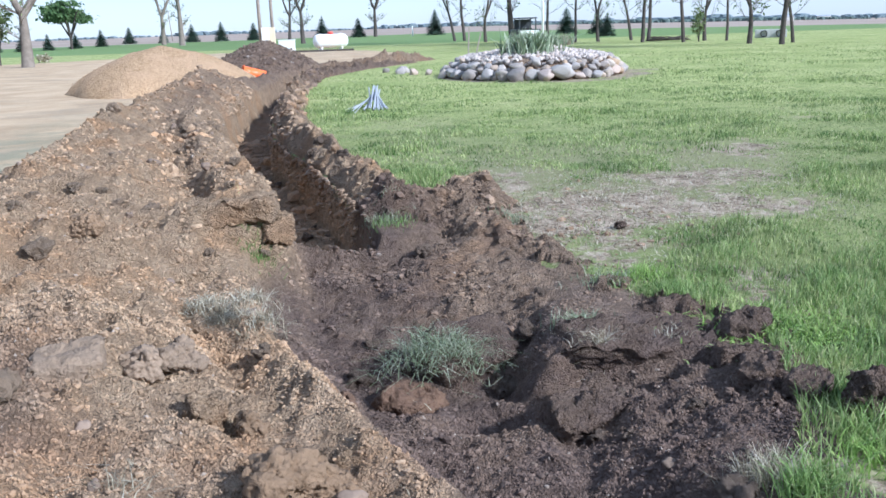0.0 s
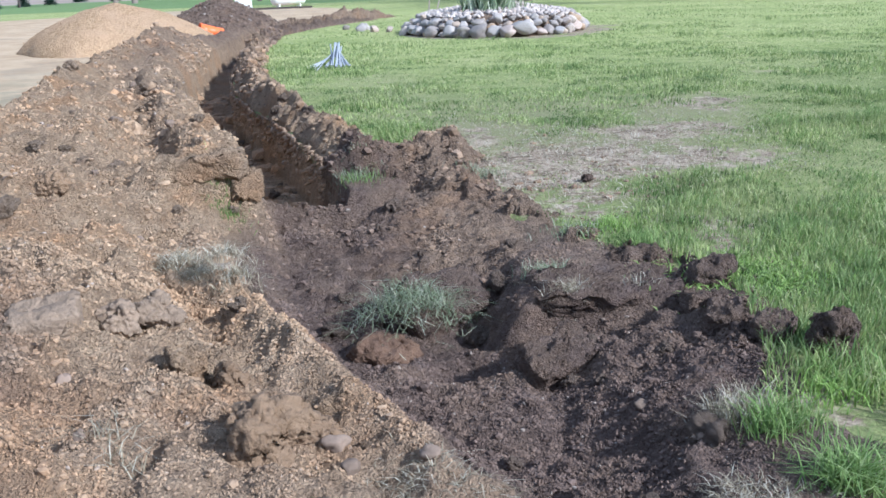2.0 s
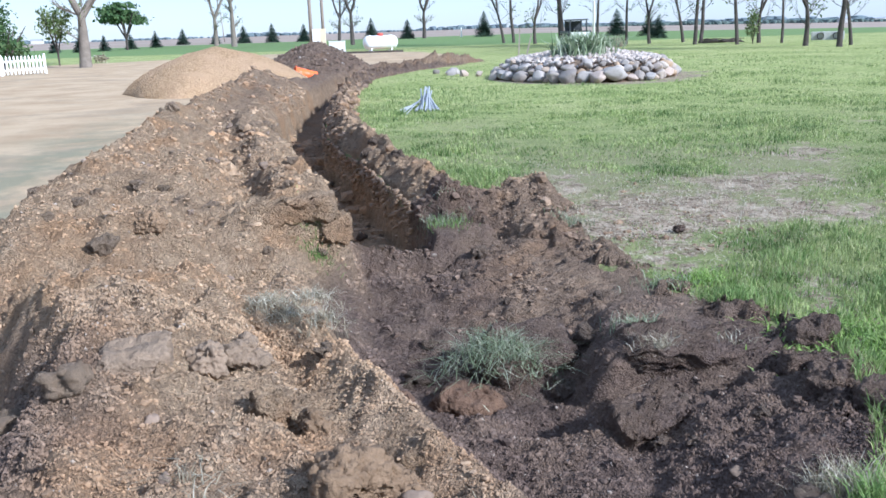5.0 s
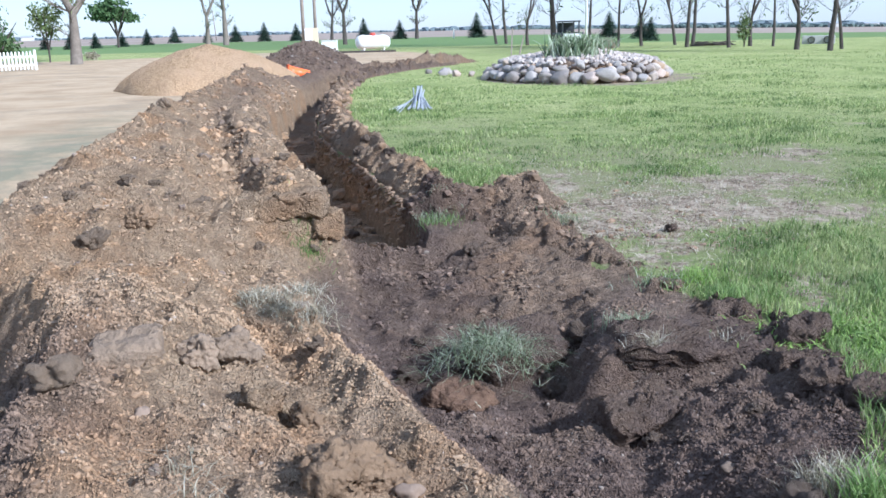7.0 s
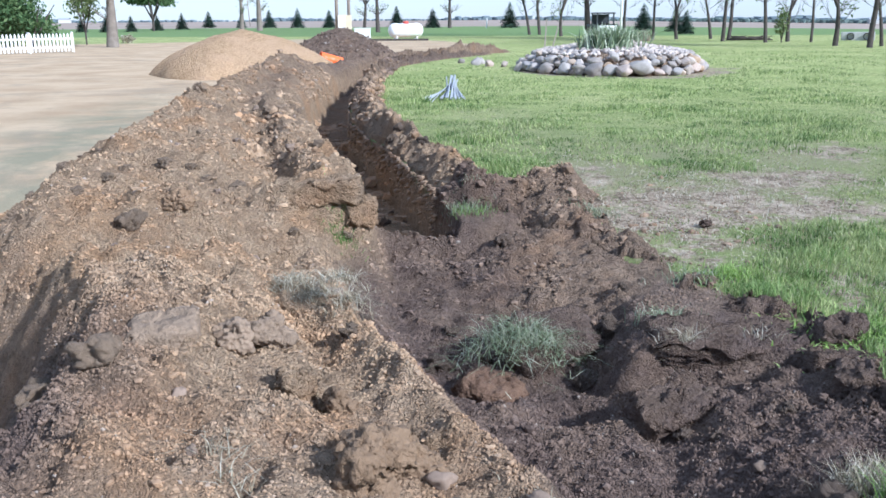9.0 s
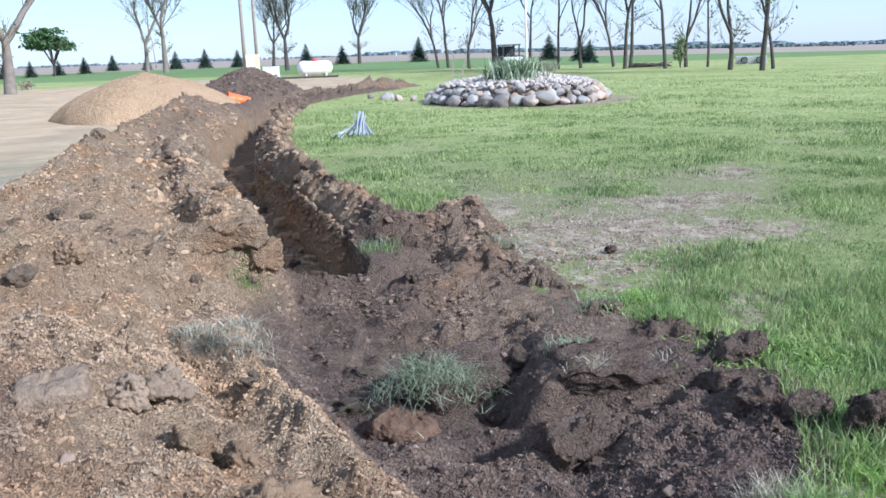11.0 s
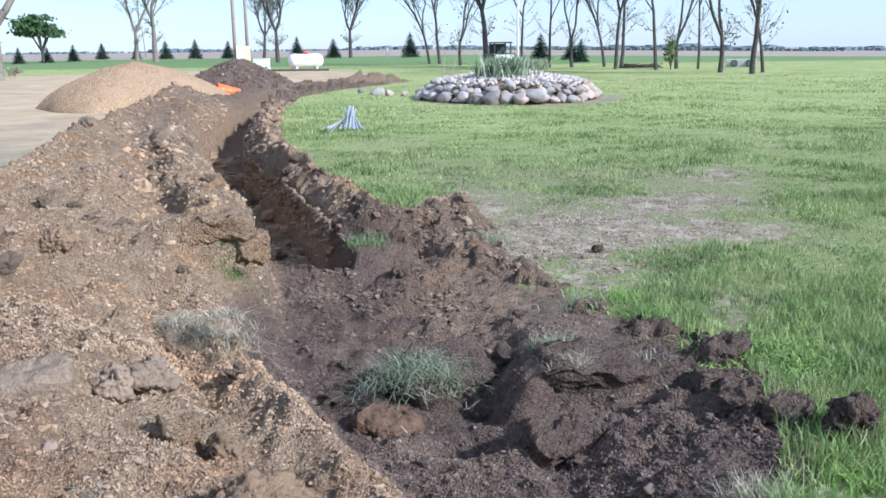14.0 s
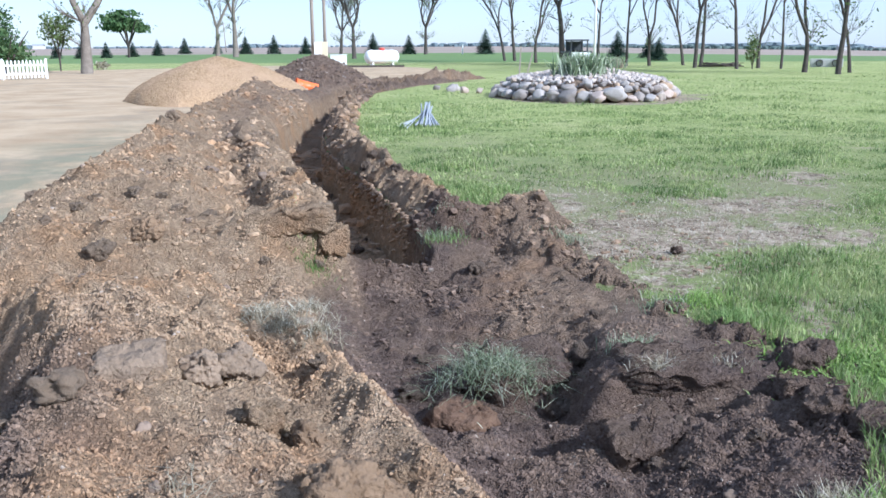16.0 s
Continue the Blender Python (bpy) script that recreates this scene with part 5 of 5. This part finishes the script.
spiky("yucca", "clump of pale spiky yucca on the rock bed", 3.75, 24.9, 0.62, 760, 0.70, 0.040, YUCCA, 61, 0.30)
spiky("perennial", "low dry perennial beside the yucca", 5.0, 27.4, 0.75, 160, 0.42, 0.025, STRAW, 62, 0.2)
spiky("perennial", "green perennial beside the yucca", 4.6, 26.8, 0.80, 160, 0.36, 0.03, YUCCA, 63, 0.2)
for k, (x, y) in enumerate(((1.0, 27.7), (0.55, 27.9), (0.1, 28.8), (-0.35, 30.0), (0.3, 29.3), (1.35, 25.6))):
    ob = new("stone", RV[k % 7])
    ob.matrix_basis = pose(x, y, 0.06, 10 * k, 0, 50 * k) @ Matrix.Scale(0.13 + 0.03 * (k % 3), 4)
    tagged(ob, "pale field stone lying on the grass", "stone", "stray field stones")


# ---- loose conduit on the lawn ----
bundle = empty("conduit_bundle", pose(-0.42, 16.6, ground_z(-0.42, 16.6)), "heap of crossed grey metal conduit lengths on the lawn", "pipe bundle")
r = random.Random(4)
for k in range(26):
    # far ends piled high and close together, near ends fanned out on the grass
    e0 = Vector((r.gauss(0.02, 0.17), r.uniform(-0.62, -0.40), r.uniform(0.015, 0.06)))
    e1 = Vector((r.gauss(0.05, 0.045), r.uniform(0.10, 0.40), r.uniform(0.20, 0.40)))
    V, F = tube([tuple(e0), tuple((e0 + e1) / 2 + Vector((0, 0, 0.015))), tuple(e1)], [0.013] * 3, 8, True)
    part("pipe", mesh_np("pipe", V, F, [STEEL], False), None, bundle)
for k in range(4):
    V, F = tube([(-0.50 + 0.07 * k, -0.35 - 0.22 * k, 0.02), (0.04, 0.05 * k, 0.17 + 0.04 * k)], [0.008] * 2, 8, True)
    part("pipe", mesh_np("pipe", V, F, [STEEL], False), None, bundle)


# ---- orange bucket ----
def lathe(profile, sides=20):
    V, F = [], []
    for r_, z_ in profile:
        for k in range(sides):
            a = 2 * math.pi * k / sides
            V.append((r_ * math.cos(a), r_ * math.sin(a), z_))
    for i in range(len(profile) - 1):
        for k in range(sides):
            q = (k + 1) % sides
            F.append((i * sides + k, i * sides + q, (i + 1) * sides + q, (i + 1) * sides + k))
    return V, F


bucket = empty("bucket", pose(-4.30, 27.6, 0.22, 0, 78, 200), "bright orange plastic barrel lying on its side by the mound", "barrel")
V, F = lathe([(0.0, -0.36), (0.15, -0.36), (0.155, -0.34), (0.165, -0.12), (0.172, -0.11), (0.172, -0.08), (0.180, 0.12), (0.188, 0.13), (0.188, 0.17), (0.20, 0.30), (0.215, 0.31), (0.215, 0.335), (0.19, 0.335), (0.185, 0.28), (0.14, -0.33), (0, -0.33)])
part("body", mesh_np("body", V, F, [ORANGE], True), None, bucket)
V, F = tube([(0.21 * math.cos(a), 0.21 * math.sin(a), 0.32) for a in np.linspace(0, 6.2832, 25)], [0.018] * 25, 6, False)
part("rim", mesh_np("rim", V, F, [ORANGE], True), None, bucket)

# ---- gas tank on its timber skid ----
tank = empty("propane_tank", pose(-4.6, 64.6, 0, 0, 0, 24), "white horizontal gas tank with a red valve cover", "gas tank")
prof = [(0.0, -1.28)] + [(0.475 * math.sin(a), -0.92 - 0.36 * math.cos(a)) for a in np.linspace(0.15, 1.57, 9)] + [(0.475 * math.cos(a), 0.92 + 0.36 * math.sin(a)) for a in np.linspace(0, 1.42, 9)] + [(0.0, 1.28)]
V, F = lathe(prof, 32)
ob = part("shell", mesh_np("shell", V, F, [WHITE], True), None, tank, m=pose(0, 0, 0.68, 0, 90, 0))
V, F = lathe([(0.0, 0.16), (0.14, 0.15), (0.20, 0.10), (0.21, 0.0), (0.21, -0.06)], 20)
part("valve_cover", mesh_np("valve_cover", V, F, [RED], True), None, tank, "red domed valve cover", pose(0, 0, 1.17))
for sx in (-0.75, 0.75):
    bm = bmesh.new()
    box(bm, 0.10, 0.55, 0.26, pose(0, 0, 0), 0.01)
    part("leg", bm, WHITE, tank, m=pose(sx, 0, 0.19))
    for sy in (-0.4, 0.4):
        V, F = tube([(sx, sy * 0.35, 1.12), (sx, sy * 0.35, 1.20)], [0.035, 0.03], 8)
        part("lug", mesh_np("lug", V, F, [WHITE]), None, tank)
bm = bmesh.new()
box(bm, 4.9, 0.22, 0.14, pose(0, 0, 0.06), 0.02)
tie = new("timber", bpy.data.meshes.new("timber"))
bm.to_mesh(tie.data)
bm.free()
tie.data.materials.append(TIE)
tie.matrix_basis = pose(-5.4, 63.4, 0, 0, 0, 0)
tagged(tie, "long dark tarred timber on the ground before the tank", "timber")

# ---- service poles with meter box, and white cabinet ----
for x, y, r_, h in ((-9.67, 66.0, 0.13, 9.0), (-8.84, 66.4, 0.12, 9.0)):
    V, F = tube([(0, 0, -0.3), (0, 0, h * 0.5), (0, 0, h)], [r_, r_ * 0.92, r_ * 0.8], 14)
    ob = new("utility_pole", mesh_np("utility_pole", V, F, [POLEWOOD], True))
    ob.location = (x, y, 0)
    tagged(ob, "weathered grey wooden service pole near the tank", "utility pole", "service poles")
V, F = tube([(0, 0, -0.3), (0.05, 0, 4), (0.1, 0, 8.0)], [0.14, 0.12, 0.1], 10)
ob = new("utility_pole", mesh_np("utility_pole", V, F, [POLEWOOD], True))
ob.location = (-60.5, 250, 0)
ob.rotation_euler = (0, radians(-4), 0)
tagged(ob, "leaning pale pole far out by the field", "utility pole")
meter = empty("meter_box", pose(-9.05, 65.6, 0.0), "cream and white meter cabinet mounted between the poles", "meter box")
bm = bmesh.new()
box(bm, 0.95, 0.32, 1.25, pose(0, 0, 1.13), 0.03)
part("cabinet", bm, TANBOX, meter)
bm = bmesh.new()
box(bm, 0.52, 0.05, 0.85, pose(-0.20, -0.185, 1.30), 0.015)
door_ = part("door", bm, WHITE, meter, "white cabinet door")
bm = bmesh.new()
box(bm, 0.03, 0.04, 0.14, pose(0.02, -0.23, 1.25), 0.008)
part("handle", bm, STEEL, door_)
for sx in (-0.4, 0.4):
    bm = bmesh.new()
    box(bm, 0.08, 0.08, 0.52, pose(sx, 0, 0.25))
    part("leg", bm, STEEL, meter)
cab = empty("electric_cabinet", pose(-8.2, 69.0, 0), "low white metal cabinet standing beside the poles", "cabinet")
bm = bmesh.new()
box(bm, 1.15, 0.8, 0.72, pose(0, 0, 0.42), 0.03)
part("body", bm, WHITE, cab)
bm = bmesh.new()
box(bm, 1.22, 0.88, 0.06, pose(0, 0, 0.80), 0.015)
part("lid", bm, WHITE, cab)
bm = bmesh.new()
box(bm, 1.25, 0.9, 0.08, pose(0, 0, 0.03))
part("plinth", bm, CONCRETE, cab)

# ---- white picket fence ----
fence = empty("picket_fence", pose(0, 0, 0), "white painted wooden picket fence beside the drive", "fence")
f0, f1 = Vector((-19.15, 43.4, 0)), Vector((-22.6, 37.5, 0))
run = (f1 - f0)
ang = math.degrees(math.atan2(run.y, run.x))
bm = bmesh.new()
V = [(-0.045, -0.011, 0.05), (0.045, -0.011, 0.05), (0.045, -0.011, 0.82), (0, -0.011, 0.90), (-0.045, -0.011, 0.82)]
V = V + [(x, -y, z) for x, y, z in V]
picket = mesh_np("picket", V, [(0, 1, 2, 3, 4), (9, 8, 7, 6, 5)] + [(i, 5 + i, 5 + (i + 1) % 5, (i + 1) % 5) for i in range(5)], [WHITE])
npk = int(run.length / 0.19)
for k in range(npk):
    p = f0 + run * (k + 0.5) / npk
    part("picket", picket, None, fence, m=pose(p.x, p.y, 0, 0, 0, ang))
for z in (0.25, 0.65):
    bm2 = bmesh.new()
    box(bm2, run.length, 0.04, 0.08, Matrix.Identity(4), 0.005)
    mid = (f0 + f1) / 2
    part("rail", bm2, WHITE, fence, m=pose(mid.x, mid.y, z, 0, 0, ang) @ pose(0, -0.035, 0))
for k in range(4):
    p = f0 + run * k / 3
    bm2 = bmesh.new()
    box(bm2, 0.09, 0.09, 1.0, Matrix.Identity(4), 0.008)
    part("post", bm2, WHITE, fence, m=pose(p.x, p.y, 0.45, 0, 0, ang) @ pose(0, -0.09, 0))
bm.free()

# ---- stakes, post, sign, parked loader, culvert, brush ----
for x, y, h, lx in ((2.71, 34.0, 1.44, 3), (2.95, 34.2, 1.22, 14)):
    bm = bmesh.new()
    box(bm, 0.05, 0.04, h, pose(0, 0, h / 2 - 0.05), 0.006)
    me = bpy.data.meshes.new("stake")
    bm.to_mesh(me)
    bm.free()
    me.materials.append(POLEWOOD)
    ob = new("stake", me)
    ob.matrix_basis = pose(x, y, 0, 0, lx, 0)
    tagged(ob, "thin wooden stake standing in the grass", "stake", "stakes")
V, F = tube([(0, 0, -0.2), (0, 0, 3), (0, 0, 6.5)], [0.06, 0.055, 0.045], 12)
ob = new("flagpole", mesh_np("flagpole", V, F, [WHITE], True))
ob.location = (7.15, 44.0, 0)
tagged(ob, "pale painted flagpole behind the flower bed", "flagpole")

loader = empty("skid_loader", pose(6.7, 47.0, 0, 0, 0, 8) @ Matrix.Scale(0.85, 4), "dark compact loader with a white front panel, parked", "loader")
bm = bmesh.new()
box(bm, 1.25, 1.9, 0.55, pose(0, 0, 0.60), 0.06)
part("body", bm, MACHINE, loader)
for sx in (-0.5, 0.5):
    for sy in (-0.6, 0.5):
        bm = bmesh.new()
        box(bm, 0.07, 0.07, 1.1, pose(sx, sy, 1.40), 0.01)
        part("cab_post", bm, MACHINE, loader)
bm = bmesh.new()
box(bm, 1.15, 1.3, 0.08, pose(0, -0.05, 1.96), 0.02)
part("cab_roof", bm, MACHINE, loader)
bm = bmesh.new()
box(bm, 0.9, 0.5, 0.5, pose(0, 0.3, 1.15), 0.05)
part("seat", bm, BLACK, loader)
bm = bmesh.new()
box(bm, 0.92, 0.05, 0.75, pose(0, 0.52, 1.52), 0.02)
part("cab_screen", bm, MACHINE, loader)
for sx in (-0.62, 0.62):
    bm = bmesh.new()
    box(bm, 0.12, 2.1, 0.14, pose(sx, 0.05, 1.25), 0.02)
    part("lift_arm", bm, MACHINE, loader)
for sx in (-0.72, 0.72):
    for sy in (-0.6, 0.6):
        V, F = lathe([(0.0, -0.13), (0.2, -0.13), (0.36, -0.11), (0.40, -0.06), (0.40, 0.06), (0.36, 0.11), (0.2, 0.13), (0, 0.13)], 20)
        wheel = part("wheel", mesh_np("wheel", V, F, [BLACK], True), None, loader, m=pose(sx, sy, 0.40, 0, 90, 0))
        V, F = lathe([(0.0, -0.145), (0.17, -0.14), (0.19, -0.12), (0.19, 0.12), (0.17, 0.14), (0, 0.145)], 16)
        part("rim", mesh_np("rim", V, F, [WHITE], True), None, wheel)
bm = bmesh.new()
box(bm, 1.15, 0.05, 0.50, pose(0, -1.02, 1.0), 0.02)
panel = part("front_panel", bm, WHITE, loader, "white front panel with dark lettering bars")
for k in range(5):
    bm = bmesh.new()
    box(bm, 0.11, 0.012, 0.13, pose(-0.32 + 0.16 * k, -1.05, 0.98))
    part("letter_bar", bm, MACHINE, panel)

culvert = empty("culvert", pose(23.7, 56.7, 0, 0, 0, -20), "pale concrete culvert headwall with two dark pipes", "culvert")
bm = bmesh.new()
box(bm, 1.9, 0.35, 0.52, pose(0, 0.1, 0.24), 0.04)
part("headwall", bm, CONCRETE, culvert)
for sx in (-0.42, 0.5):
    V, F = lathe([(0.0, 0.06), (0.17, 0.06), (0.17, -0.12), (0.21, -0.12), (0.21, 0.06)], 20)
    part("pipe", mesh_np("pipe", V, F, [BLACK], True), None, culvert, m=pose(sx, -0.08, 0.24, -90, 0, 0))
g = np.random.default_rng(77)
brush = empty("brush_pile", pose(17.6, 58.4, 0), "low dark heap of old brush between the trees", "brush pile")
tubes = [tube([(g.uniform(-1.4, 1.4), g.uniform(-0.5, 0.5), 0.02), (g.uniform(-1.4, 1.4), g.uniform(-0.5, 0.5), g.uniform(0.08, 0.3))], [0.035, 0.02], 5) for k in range(90)]
part("branches", tube_mesh("branches", tubes, TIE), None, brush)
V, F = tube([(0, 0, -0.2), (0, 0, 1.55)], [0.10, 0.10], 8)
ob = new("marker_post", mesh_np("marker_post", V, F, [WHITE]))
ob.location = (2.7, 153, 0)
tagged(ob, "white marker post out by the road", "marker post")

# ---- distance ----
# aerial haze is painted into the blue-grey base colours of these woods
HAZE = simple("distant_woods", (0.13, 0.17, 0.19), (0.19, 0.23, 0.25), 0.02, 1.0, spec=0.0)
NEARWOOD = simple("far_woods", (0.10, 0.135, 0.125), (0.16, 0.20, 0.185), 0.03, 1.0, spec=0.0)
V1, F1 = lump_arrays(7, 1)


def woods(name, label, n, seed, yr, xr, hr, mat):
    g = np.random.default_rng(seed)
    x = g.uniform(*xr, n)
    y = g.uniform(*yr, n)
    h = g.uniform(*hr, n) * np.clip(0.75 + 1.1 * fractal(x, y * 0, 0.011, 3, seed=seed), 0.35, 1.5)
    S = np.stack([h * g.uniform(0.7, 1.5, n), h * 0.8, h], -1)
    ob = new(name, scatter_mesh(name, V1, F1, np.stack([x, y, h * 0.35 + base_level(x, y)], -1), g.uniform(0, 6, n), S, mat))
    return tagged(ob, label, "woods", kind="stuff")


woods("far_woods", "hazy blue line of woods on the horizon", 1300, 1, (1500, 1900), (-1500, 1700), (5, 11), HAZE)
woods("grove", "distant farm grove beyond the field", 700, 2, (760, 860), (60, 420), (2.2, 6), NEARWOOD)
for k, (x, y, w, h) in enumerate(((330, 760, 9, 3.2), (378, 800, 14, 3.0), (-560, 1250, 16, 5))):
    shed = empty("farm_building", pose(x, y, float(base_level(np.array(x), np.array(y))), 0, 0, 12 * k), "pale distant farm building at the edge of the fields", "building", "farm buildings")
    bm = bmesh.new()
    box(bm, w, w * 0.6, h, pose(0, 0, h / 2))
    part("wall", bm, CONCRETE, shed)
    V = [(-w / 2 - 0.4, -w * 0.33, h), (w / 2 + 0.4, -w * 0.33, h), (w / 2 + 0.4, w * 0.33, h), (-w / 2 - 0.4, w * 0.33, h), (-w / 2 - 0.4, 0, h * 1.45), (w / 2 + 0.4, 0, h * 1.45)]
    part("roof", mesh_np("roof", V, [(0, 1, 5, 4), (2, 3, 4, 5), (1, 2, 5), (3, 0, 4), (3, 2, 1, 0)], [STEEL]), None, shed)
